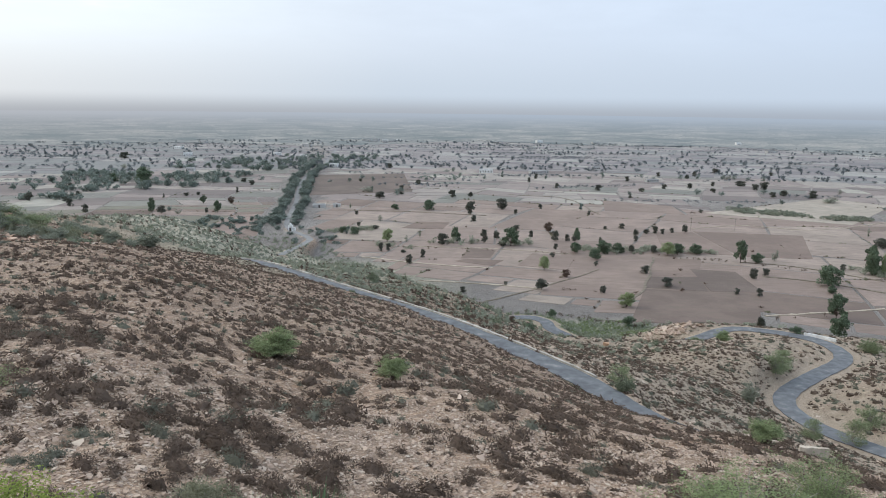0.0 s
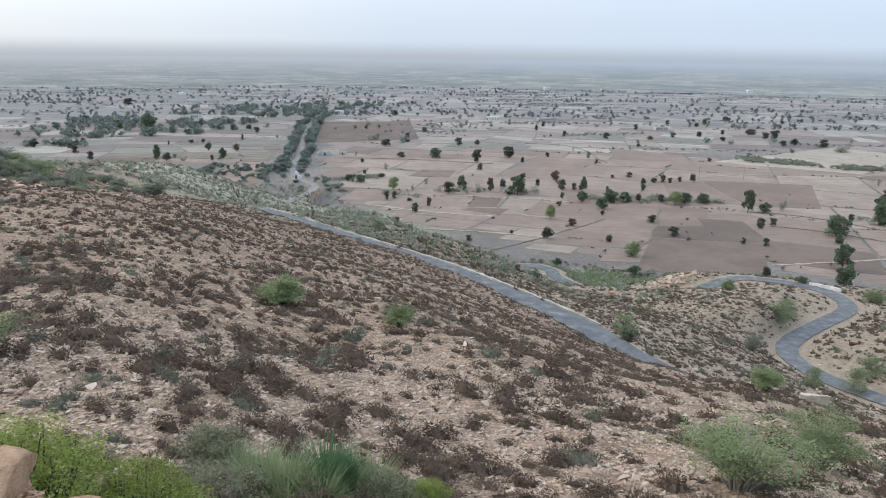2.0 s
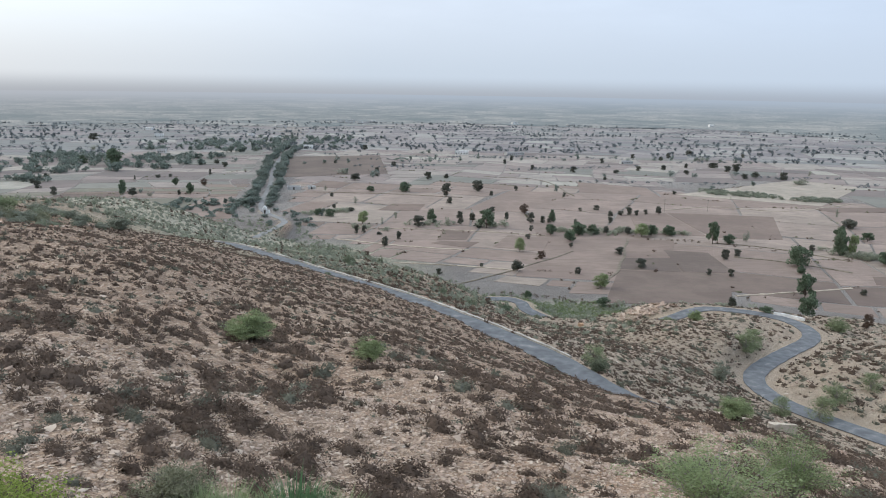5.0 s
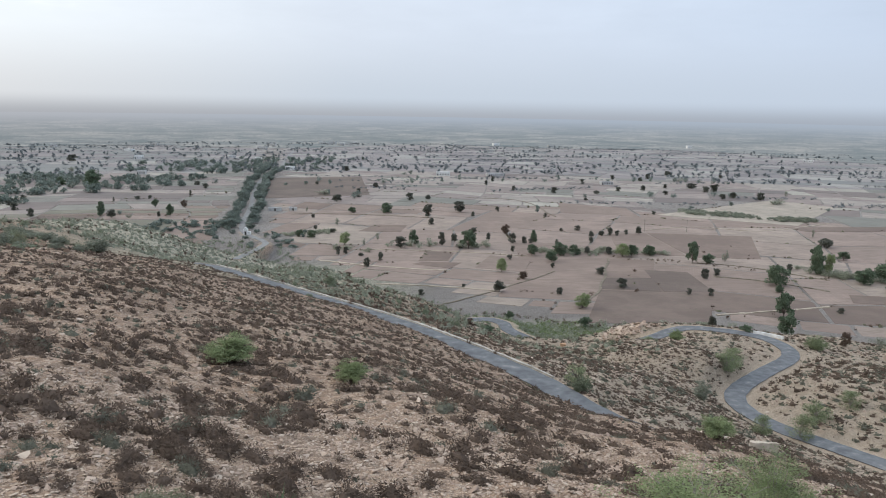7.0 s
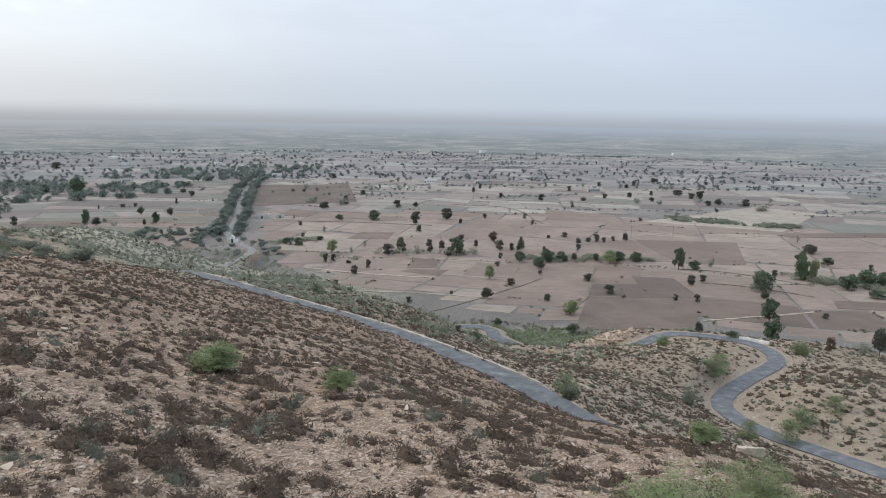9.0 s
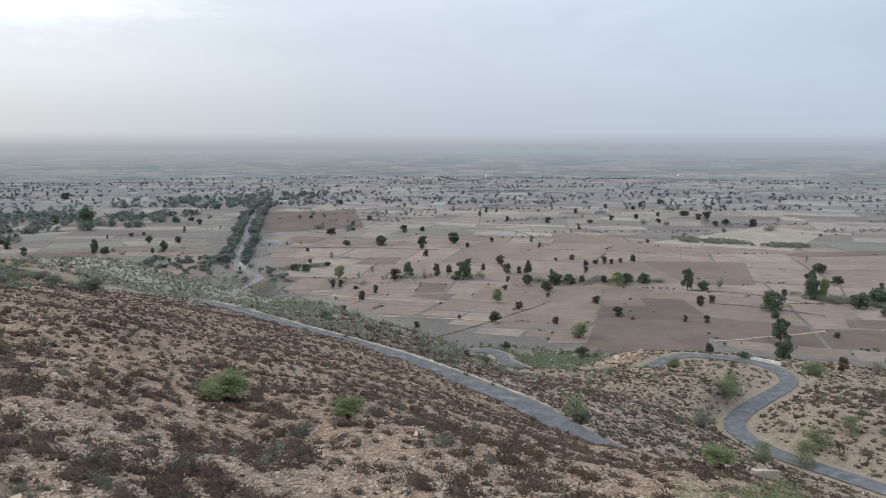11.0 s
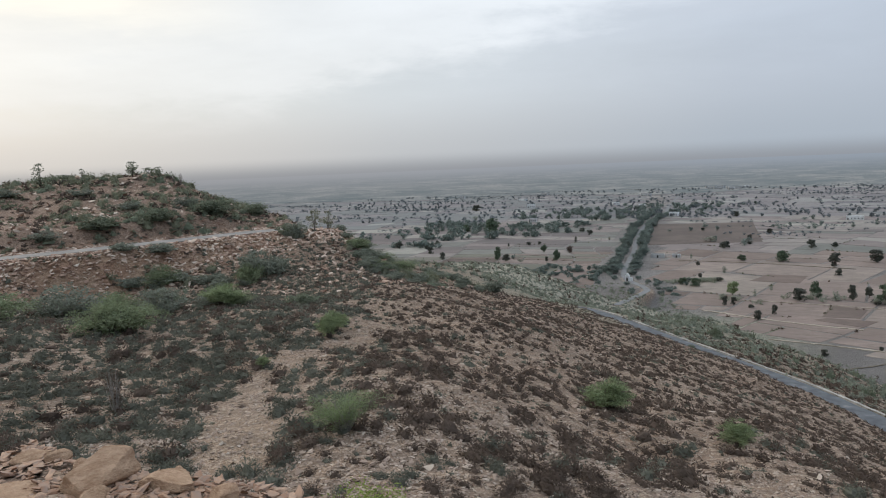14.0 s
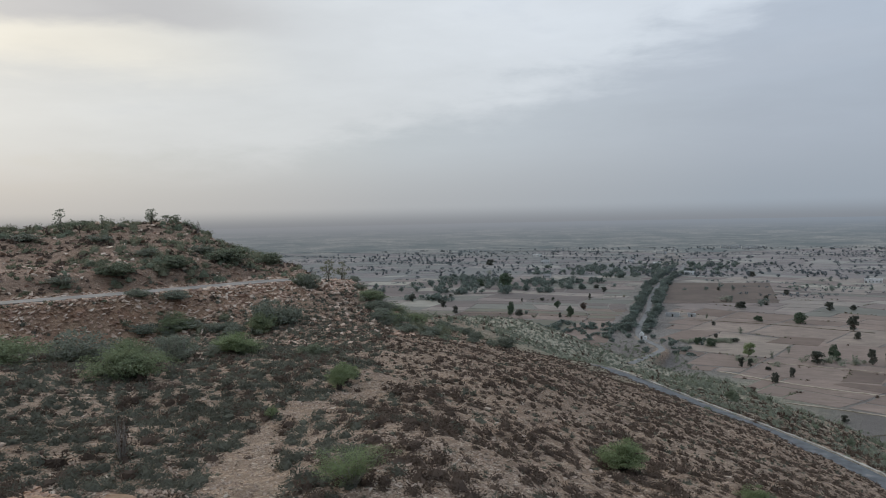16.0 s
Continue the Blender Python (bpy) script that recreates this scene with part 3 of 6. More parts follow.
def make_tree(name, seed, mat, bark, high, wide, clumps, count, leaf, trunk=0.28, thick=0.035, shape="round", label="", category="tree", group=""):
    """A tree of the given height and crown width: trunk with limbs, crown of leaf clumps."""
    rng = np.random.RandomState(seed)
    root = empty(name, label, category, group)
    fork = np.array([rng.normal(0, 0.03) * wide, rng.normal(0, 0.03) * wide, high * trunk])
    wood = [limb(rng, np.array([0, 0, -0.15]), fork, 0.02 * high, high * thick, high * thick * 0.75)]
    cs, ss = [], []
    for i in range(clumps):
        a = rng.uniform(0, 2 * np.pi)
        k = rng.uniform(0, 1) ** 0.6
        if shape == "umbrella":
            z = high * rng.uniform(0.72, 0.94) - 0.12 * high * k
            s = np.array([0.20 * wide, 0.20 * wide, 0.07 * high])
        elif shape == "column":
            z = high * rng.uniform(0.2, 0.93)
            k *= 1.1 - 0.8 * z / high
            s = np.array([0.24 * wide, 0.24 * wide, 0.10 * high])
        else:
            e = rng.uniform(-0.85, 1.0)
            z = high * (0.50 + 0.40 * e)
            k *= math.sqrt(max(0.08, 1 - (e * 0.85) ** 2))
            s = np.array([0.17 * wide, 0.17 * wide, 0.13 * high]) * rng.uniform(0.7, 1.25)
        c = np.array([0.36 * wide * k * math.cos(a), 0.36 * wide * k * math.sin(a), z])
        cs.append(c)
        ss.append(s)
        if i % 2 == 0 or shape == "umbrella":
            wood.append(limb(rng, fork, c, 0.05 * high, high * thick * 0.5, high * 0.006))
    part("trunk", tri_mesh("trunk", *join(wood), [bark], smooth=True), root)
    co, f = leaves(rng, cs, ss, count, leaf)
    part("crown", tri_mesh("crown", co, f, [mat], np.repeat(rng.uniform(0, 1, clumps), count * 4)), root)
    return root


def make_bush(name, seed, mat, bark, high, wide, stems, count, leaf, open_=0.0, label="", group="", category="bush"):
    """A bush of many stems that fan out from the ground, with leaves along their outer half."""
    rng = np.random.RandomState(seed)
    root = empty(name, label, category, group)
    wood, cs, ss = [], [], []
    for i in range(stems):
        a = rng.uniform(0, 2 * np.pi)
        lean = rng.uniform(0.05, 1.0) ** 0.7
        tip = np.array([0.46 * wide * lean * math.cos(a), 0.46 * wide * lean * math.sin(a), high * (0.98 - 0.5 * lean ** 2) * rng.uniform(0.75, 1.0)])
        base = np.array([math.cos(a), math.sin(a), 0]) * 0.05 * wide * rng.uniform(0, 1)
        base[2] = -0.1
        wood.append(limb(rng, base, tip, 0.08 * wide, 0.012 * high + 0.008, 0.004, 4))
        for q in np.linspace(0.25 + 0.3 * open_, 1.0, 4):
            c = base + (tip - base) * q + rng.normal(size=3) * 0.05 * wide
            c[2] = max(c[2], 0.08 * high)
            cs.append(c)
            ss.append(np.array([0.13 * wide, 0.13 * wide, 0.12 * high]) * rng.uniform(0.6, 1.1) * (0.6 + 0.5 * q))
    part("branching_stem", tri_mesh("branching_stem", *join(wood), [bark], smooth=True), root)
    co, f = leaves(rng, cs, ss, count, leaf)
    co[:, 2] = np.maximum(co[:, 2], 0.01)
    part("foliage", tri_mesh("foliage", co, f, [mat], np.repeat(rng.uniform(0, 1, len(cs)), count * 4)), root)
    return root


def make_thorn(name, seed, mat, bark, high, wide, stems, count, leaf, droop=0.3, label="", group="", category="bush"):
    """A spreading thorn bush: bare stems that fan out from one foot and carry flat layers of fine leaves."""
    rng = np.random.RandomState(seed)
    root = empty(name, label, category, group)
    wood, cs, ss = [], [], []
    for i in range(stems):
        a = 2 * np.pi * (i + rng.uniform(-0.4, 0.4)) * 0.382
        k = rng.uniform(0.04, 1.0) ** 0.6
        out = np.array([math.cos(a), math.sin(a), 0.0])
        tip = out * 0.46 * wide * k * rng.uniform(0.8, 1.1)
        tip[2] = high * (0.96 - droop * k ** 2) * rng.uniform(0.72, 1.0)
        bend = out * 0.12 * wide * k
        bend[2] = 0.45 * high
        t = np.linspace(0, 1, 6)[:, None]
        base = out * 0.03 * wide
        base[2] = -0.1
        pts = (1 - t) ** 2 * base + 2 * t * (1 - t) * bend + t ** 2 * tip + rng.normal(size=(6, 3)) * 0.012 * wide
        wood.append(tube(pts, np.linspace(0.010 * high + 0.006, 0.004, 6), 4))
        for q in (0.55, 0.72, 0.86, 1.0):
            c = (1 - q) ** 2 * base + 2 * q * (1 - q) * bend + q ** 2 * tip + rng.normal(size=3) * 0.045 * wide
            cs.append(c)
            ss.append(np.array([0.12 * wide, 0.12 * wide, 0.065 * high]) * rng.uniform(0.6, 1.2))
    part("branching_stem", tri_mesh("branching_stem", *join(wood), [bark], smooth=True), root)
    co, f = leaves(rng, cs, ss, count, leaf, 0.5)
    co[:, 2] = np.maximum(co[:, 2], 0.01)
    part("foliage", tri_mesh("foliage", co, f, [mat], np.repeat(rng.uniform(0, 1, len(cs)), count * 4)), root)
    return root


def make_rush(name, seed, mat, high, wide, blades, label="", group="", category="plant"):
    """A clump of narrow upright blades that bend over at their tips."""
    rng = np.random.RandomState(seed)
    root = empty(name, label, category, group)
    co, f = [], []
    for i in range(blades):
        a, k = rng.uniform(0, 2 * np.pi), rng.uniform(0, 1) ** 0.5
        out = np.array([math.cos(a), math.sin(a), 0.0])
        side = np.array([-out[1], out[0], 0.0]) * rng.uniform(0.008, 0.016)
        base, tall, lean = out * 0.22 * wide * k, high * rng.uniform(0.55, 1.0), 0.30 * wide * k * rng.uniform(0.6, 1.4)
        for j, q in enumerate((0.0, 0.4, 0.75, 1.0)):
            p = base + out * lean * q ** 1.8 + np.array([0, 0, tall * (q - 0.12 * q ** 3) - 0.05])
            co += [p - side * (1 - 0.9 * q), p + side * (1 - 0.9 * q)]
            if j:
                m = len(co)
                f.append((m - 4, m - 3, m - 1, m - 2))
    part("foliage", tri_mesh("foliage", co, f, [mat], np.repeat(rng.uniform(0, 1, blades), 8)), root)
    return root


def set_at(ob, x, y, w, h, w0, h0, turn=0.0, sink=0.05, first=None):
    """Puts a model, or a copy of it, on the ground at the asked width and height."""
    z = float(height(np.array([x]), np.array([y]))[0]) - sink
    m = pose(x, y, z, 0, 0, turn) @ Matrix.Diagonal((w / w0, w / w0, h / h0, 1))
    if first:
        ob.matrix_basis = m
        return ob
    return copy_thing(ob, m)


class Kind:
    """Models of one kind of plant; the first use of each places it, later ones are copies."""

    def __init__(self, build, seeds, w0, h0):
        self.build, self.seeds, self.w0, self.h0, self.made, self.count = build, seeds, w0, h0, {}, 0

    def put(self, x, y, w, h, label=""):
        s = self.seeds[self.count % len(self.seeds)]
        self.count += 1
        turn = (x * 37.0 + y * 91.0) % 360
        first = s not in self.made
        if first:
            self.made[s] = self.build(s)
            self.base = self.made[s]
            set_at(self.made[s], x, y, w, h, self.w0, self.h0, turn, first=True)
            ob = self.made[s]
        else:
            src = self.made[s]
            keep = src.scale.copy()
            src.scale = (1, 1, 1)
            ob = set_at(src, x, y, w, h, self.w0, self.h0, turn)
            src.scale = keep
        if label:
            ob["label"] = label
        return ob


# ---------------------------------------------------------------- the plain: fields, far land
def field_material(name, haze_mix=0.0):
    m, n = material(name)
    pos = n.add("ShaderNodeNewGeometry").outputs["Position"]
    tint = n.add("ShaderNodeAttribute", attribute_name="tint").outputs["Fac"]
    col = n.ramp(tint, [(0.0, (0.092, 0.071, 0.060)), (0.16, (0.130, 0.095, 0.078)), (0.3, (0.168, 0.126, 0.104)), (0.5, (0.208, 0.160, 0.134)), (0.68, (0.236, 0.194, 0.160)), (0.84, (0.285, 0.254, 0.206)), (0.93, (0.130, 0.126, 0.096)), (1.0, (0.38, 0.35, 0.28))])
    wave = n.add("ShaderNodeTexWave", {"Vector": n.add("ShaderNodeVectorRotate", {"Vector": pos, "Angle": n.math("MULTIPLY", tint, 9.0)}, rotation_type="Z_AXIS").outputs[0], "Scale": 0.3, "Distortion": 5.0, "Detail": 3.0, "Detail Scale": 0.6}, wave_type="BANDS").outputs["Fac"]
    patch = n.noise(pos, 0.03, 9, 0.72)
    grain = n.noise(n.add("ShaderNodeVectorMath", {0: pos, 1: (0.3, 1.0, 1.0)}, operation="MULTIPLY").outputs[0], 0.35, 9, 0.72)
    col = n.mix(n.math("MULTIPLY", n.maprange(patch, 0.44, 0.62), 0.7), col, n.add("ShaderNodeVectorMath", {0: col, 3: 1.45}, operation="SCALE").outputs[0])
    col = n.mix(n.math("MULTIPLY", n.math("MULTIPLY", wave, n.maprange(patch, 0.35, 0.6)), 0.26), col, (0.13, 0.105, 0.082))
    col = n.mix(n.math("MULTIPLY", n.maprange(grain, 0.46, 0.64), 0.5), col, (0.12, 0.098, 0.076))
    # distance haze, mixed into the soil colour as blue-grey
    col = n.mix(haze_mix, col, (0.175, 0.188, 0.205))
    finish(n, col, 0.95, grain, 0.5, 0.12)
    return m


m_field = field_material("tilled_soil")
# same soil for the middle and far fields, with more haze painted in
m_field_pale = field_material("hazed_field_soil", 0.22)
m_field_far = field_material("far_hazed_field_soil", 0.45)


def slab(corners, low=-0.3, top=0.07):
    """A field: a flat bed with sloping edges, as places and quads."""
    c = np.array(corners, float)
    mid = c.mean(0)
    inner = mid + (c - mid) * (1 - 0.35 / np.linalg.norm(c - mid, axis=1)[:, None])
    k = len(c)
    co = np.vstack([np.c_[inner, np.full(k, top)], np.c_[c, np.full(k, low)]])
    return co, [tuple(range(k))] + [(i + k, (i + 1) % k + k, (i + 1) % k, i) for i in range(k)]


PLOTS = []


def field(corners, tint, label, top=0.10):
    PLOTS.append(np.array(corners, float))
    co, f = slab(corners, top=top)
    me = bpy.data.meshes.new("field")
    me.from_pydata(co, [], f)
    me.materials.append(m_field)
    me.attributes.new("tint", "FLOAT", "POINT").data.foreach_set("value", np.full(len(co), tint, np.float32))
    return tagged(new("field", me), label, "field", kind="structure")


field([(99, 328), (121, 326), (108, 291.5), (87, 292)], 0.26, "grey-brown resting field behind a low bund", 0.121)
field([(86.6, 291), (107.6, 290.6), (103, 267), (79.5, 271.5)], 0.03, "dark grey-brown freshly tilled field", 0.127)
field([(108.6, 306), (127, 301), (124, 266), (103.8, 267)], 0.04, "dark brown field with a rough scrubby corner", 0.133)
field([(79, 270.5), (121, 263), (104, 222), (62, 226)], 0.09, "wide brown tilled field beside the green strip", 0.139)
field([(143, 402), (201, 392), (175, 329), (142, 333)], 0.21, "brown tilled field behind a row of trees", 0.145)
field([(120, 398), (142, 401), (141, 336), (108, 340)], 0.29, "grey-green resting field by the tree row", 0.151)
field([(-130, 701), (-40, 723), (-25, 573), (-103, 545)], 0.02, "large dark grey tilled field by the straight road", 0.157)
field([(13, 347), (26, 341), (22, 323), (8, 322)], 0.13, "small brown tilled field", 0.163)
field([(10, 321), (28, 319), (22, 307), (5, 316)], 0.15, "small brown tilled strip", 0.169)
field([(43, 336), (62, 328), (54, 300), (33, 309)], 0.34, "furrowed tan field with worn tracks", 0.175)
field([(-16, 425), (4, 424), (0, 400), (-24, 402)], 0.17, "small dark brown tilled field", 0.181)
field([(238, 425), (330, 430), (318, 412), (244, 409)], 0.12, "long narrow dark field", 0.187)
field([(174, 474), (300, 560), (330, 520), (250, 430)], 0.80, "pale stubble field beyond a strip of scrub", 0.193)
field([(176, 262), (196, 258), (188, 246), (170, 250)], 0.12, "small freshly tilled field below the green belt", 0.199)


def parcels(seed, angle, x0, x1, y0, y1, least, keep):
    """Land cut again and again into fields that lie along one direction."""
    rng = np.random.RandomState(seed)
    ca, sa = math.cos(angle), math.sin(angle)
    out = []

    def cut(a, b, c, d, depth):
        w, h = b - a, d - c
        far = math.hypot((a + b) / 2, (c + d) / 2)
        size = least * (1 if far < 500 else 0.62) * (1 + max(0, far - 300) / 2200)
        if (w < size * 1.7 and h < size * 1.7) or (depth > 5 and max(w, h) < size * 3 and rng.uniform() < 0.12):
            g = 0.45
            quad = np.array([(a + g, c + g), (b - g, c + g), (b - g, d - g), (a + g, d - g)])
            quad = np.stack([quad[:, 0] * ca - quad[:, 1] * sa, quad[:, 0] * sa + quad[:, 1] * ca], 1)
            bend = np.stack([wobble(quad[:, 0], quad[:, 1], 170, seed), wobble(quad[:, 0], quad[:, 1], 150, seed + 1)], 1)
            quad = quad + 9 * bend
            if keep(quad):
                out.append(quad)
                return
            if max(w, h) < 20:
                return
        if w * (rng.uniform(0.6, 1.4) if far < 480 else rng.uniform(0.25, 0.7)) > h:
            m = a + w * rng.uniform(0.35, 0.65)
            cut(a, m, c, d, depth + 1)
            cut(m, b, c, d, depth + 1)
        else:
            m = c + h * rng.uniform(0.35, 0.65)
            cut(a, b, c, m, depth + 1)
            cut(a, b, m, d, depth + 1)
    cut(x0, x1, y0, y1, 0)
    return out


def road_gap(q, side):
    """Which side of the straight road a point lies on, with room for the trees."""
    x = -98 - (q[1] - 459) * 0.152
    return (q[0] - x) * side > 9


SCRUB = np.array([(-74.1, 384.4), (-49.0, 328.8), (-19.6, 287.3), (3.6, 259.6), (23.2, 240.8), (42.0, 234.7), (59.0, 225.0), (77.3, 223.9), (105.7, 225.6), (122.2, 211.2), (136.5, 211.7)])  # where the scrub of the hill's foot ends


def dry(quad, side):
    q = np.array(quad)
    if (np.hypot(q[:, 0], q[:, 1]) < np.interp(np.arctan2(q[:, 0], q[:, 1]), np.arctan2(SCRUB[:, 0], SCRUB[:, 1]), np.hypot(SCRUB[:, 0], SCRUB[:, 1]), left=0, right=0)).sum() > 1:
        return False
    mids = np.vstack([q, (q + np.roll(q, 1, 0)) / 2])
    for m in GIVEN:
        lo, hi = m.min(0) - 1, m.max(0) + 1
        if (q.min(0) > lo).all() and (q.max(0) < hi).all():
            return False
    return all(road_gap(p, side) for p in mids) and (height(mids[:, 0], mids[:, 1]) < 0.06).all() and q[:, 1].min() > 100


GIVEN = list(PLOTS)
beds = parcels(3, radians(-17), -800, 1300, 60, 1750, 38, lambda q: dry(q, 1)) + parcels(5, radians(8), -1500, 60, 250, 1650, 42, lambda q: dry(q, -1))
rng = np.random.RandomState(8)
far_beds, EDGES = [], []
TONES = ((0.25, "freshly tilled brown field"), (0.45, "dry reddish-tan resting field"), (0.7, "dry tan stubble field"), (9, "pale straw-coloured stubble field"))
for q in beds:
    far = math.hypot(*np.mean(q, 0))
    u = rng.uniform()
    if far < 520:
        t = rng.uniform(0.06, 0.26) if u < 0.12 else rng.uniform(0.30, 0.60) if u < 0.82 else rng.uniform(0.56, 0.70)
    else:
        t = rng.uniform(0.03, 0.22) if u < 0.2 else rng.uniform(0.30, 0.62) if u < 0.55 else rng.uniform(0.64, 0.86) if u < 0.84 else 0.93 if u < 0.94 else 0.98
    if q[:, 0].mean() < -98 - (q[:, 1].mean() - 459) * 0.152 and rng.uniform() < 0.55:
        t = rng.choice((rng.uniform(0.08, 0.24), 0.93, 0.92))
    if far < 620:
        EDGES.append(q)
    if far < 520:
        field(q, t, next(name for top, name in TONES if t < top), 0.05 + 0.06 * rng.uniform())
        continue
    c, f = slab(q, top=0.05 + 0.12 * rng.uniform())
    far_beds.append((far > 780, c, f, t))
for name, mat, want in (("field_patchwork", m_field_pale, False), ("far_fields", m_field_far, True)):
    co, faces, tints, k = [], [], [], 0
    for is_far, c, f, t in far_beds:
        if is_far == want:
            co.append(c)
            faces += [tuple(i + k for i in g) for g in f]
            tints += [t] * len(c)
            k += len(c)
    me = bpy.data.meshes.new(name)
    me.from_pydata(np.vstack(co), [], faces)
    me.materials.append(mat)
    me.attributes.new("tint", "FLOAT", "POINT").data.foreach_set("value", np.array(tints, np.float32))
    tagged(new(name, me), "patchwork of dry tan and grey fields on the plain, with painted haze", "fields", kind="stuff")

# the far land, wooded, out to the skyline: it glows, with haze in its colour
m_dist, n = material("distant_land")
pos = n.add("ShaderNodeNewGeometry").outputs["Position"]
far = n.add("ShaderNodeVectorMath", {0: pos}, operation="LENGTH").outputs["Value"]
xyz = n.add("ShaderNodeSeparateXYZ", {0: pos})
bearing = n.math("ARCTAN2", xyz.outputs[0], xyz.outputs[1])
flatpos = n.add("ShaderNodeCombineXYZ", {0: n.math("MULTIPLY", bearing, 30.0), 1: n.math("DIVIDE", 24000.0, far)}).outputs[0]
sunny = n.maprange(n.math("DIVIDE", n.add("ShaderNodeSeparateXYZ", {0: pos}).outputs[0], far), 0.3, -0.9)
strips = n.add("ShaderNodeVectorMath", {0: flatpos, 1: (1.3, 2.1, 1.0)}, operation="MULTIPLY").outputs[0]
bent = n.add("ShaderNodeVectorMath", {0: strips, 1: n.add("ShaderNodeVectorMath", {0: n.add("ShaderNodeTexNoise", {"Vector": flatpos, "Scale": 0.8, "Detail": 4.0}).outputs[1], 3: 1.2}, operation="SCALE").outputs[0]}, operation="ADD").outputs[0]
cell = n.add("ShaderNodeSeparateColor", {0: n.add("ShaderNodeTexVoronoi", {"Vector": bent, "Scale": 1.0, "Randomness": 1.0}).outputs["Color"]}).outputs[0]
dots = n.noise(flatpos, 7.0, 7, 0.8)
broad = n.noise(flatpos, 0.35, 5, 0.6)
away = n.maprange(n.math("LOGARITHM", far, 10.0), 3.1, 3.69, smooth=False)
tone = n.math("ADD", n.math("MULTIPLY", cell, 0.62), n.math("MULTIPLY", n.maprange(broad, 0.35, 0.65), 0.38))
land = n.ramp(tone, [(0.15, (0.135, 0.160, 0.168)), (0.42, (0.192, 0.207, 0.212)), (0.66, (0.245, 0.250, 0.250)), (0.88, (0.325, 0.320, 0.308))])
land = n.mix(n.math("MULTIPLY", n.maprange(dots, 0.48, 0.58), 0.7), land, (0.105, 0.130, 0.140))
# painted haze: thicker with distance, warmer on the sun's side
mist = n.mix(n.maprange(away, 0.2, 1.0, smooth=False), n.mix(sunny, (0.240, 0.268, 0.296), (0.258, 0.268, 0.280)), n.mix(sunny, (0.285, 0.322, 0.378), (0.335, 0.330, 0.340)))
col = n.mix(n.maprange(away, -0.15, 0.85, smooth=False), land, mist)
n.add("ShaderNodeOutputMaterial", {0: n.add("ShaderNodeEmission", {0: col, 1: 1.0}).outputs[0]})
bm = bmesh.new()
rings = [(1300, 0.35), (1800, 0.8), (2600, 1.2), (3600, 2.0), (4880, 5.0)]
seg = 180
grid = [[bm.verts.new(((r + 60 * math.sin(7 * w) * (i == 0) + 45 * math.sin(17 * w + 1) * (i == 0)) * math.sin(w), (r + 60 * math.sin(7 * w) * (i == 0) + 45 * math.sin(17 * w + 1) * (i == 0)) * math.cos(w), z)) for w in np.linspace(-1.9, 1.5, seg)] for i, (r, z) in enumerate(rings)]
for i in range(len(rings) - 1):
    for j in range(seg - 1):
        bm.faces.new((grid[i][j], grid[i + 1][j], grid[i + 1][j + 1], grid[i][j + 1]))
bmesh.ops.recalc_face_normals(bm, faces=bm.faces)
tagged(new("backdrop", from_bm("backdrop", bm, m_dist)), "distant wooded land, self-glowing and blue-grey with painted haze", "landscape", kind="structure")


# ---------------------------------------------------------------- trees on the plain
TREE_KINDS = {
    "d": Kind(lambda s: make_tree("field_tree", s, m_dark, m_bark, 6.0, 7.0, 24, 66, 0.38, trunk=0.16, label="dense dark green field tree with a rounded crown", group="trees on the plain"), (1, 2, 3, 4, 5), 7.0, 6.0),
    "g": Kind(lambda s: make_tree("field_tree", s, m_green, m_bark, 7.0, 8.5, 30, 66, 0.42, trunk=0.14, label="broad green tree with a full crown", group="trees on the plain"), (11, 12, 13, 14), 8.5, 7.0),
    "a": Kind(lambda s: make_tree("avenue_tree", s, m_woods, m_bark, 6.0, 8.0, 26, 56, 0.46, trunk=0.14, label="dusty green roadside tree of a close avenue", group="trees of the avenue"), (51, 52, 53), 8.0, 6.0),
    "p": Kind(lambda s: make_tree("pale_tree", s, m_fresh, m_bark, 7.0, 7.5, 28, 110, 0.27, trunk=0.12, label="light yellowish-green tree with feathery foliage", group="trees on the plain"), (21, 22), 7.5, 7.0),
    "b": Kind(lambda s: make_tree("thin_tree", s, m_grey, m_palebark, 6.0, 6.0, 18, 34, 0.26, trunk=0.25, label="thin grey-green tree with a half-bare crown", group="trees on the plain"), (31, 32), 6.0, 6.0),
    "r": Kind(lambda s: make_tree("rusty_tree", s, m_rust, m_bark, 6.0, 6.5, 22, 100, 0.30, trunk=0.16, label="dusty reddish-brown field tree", group="trees on the plain"), (41, 42), 6.5, 6.0),
}
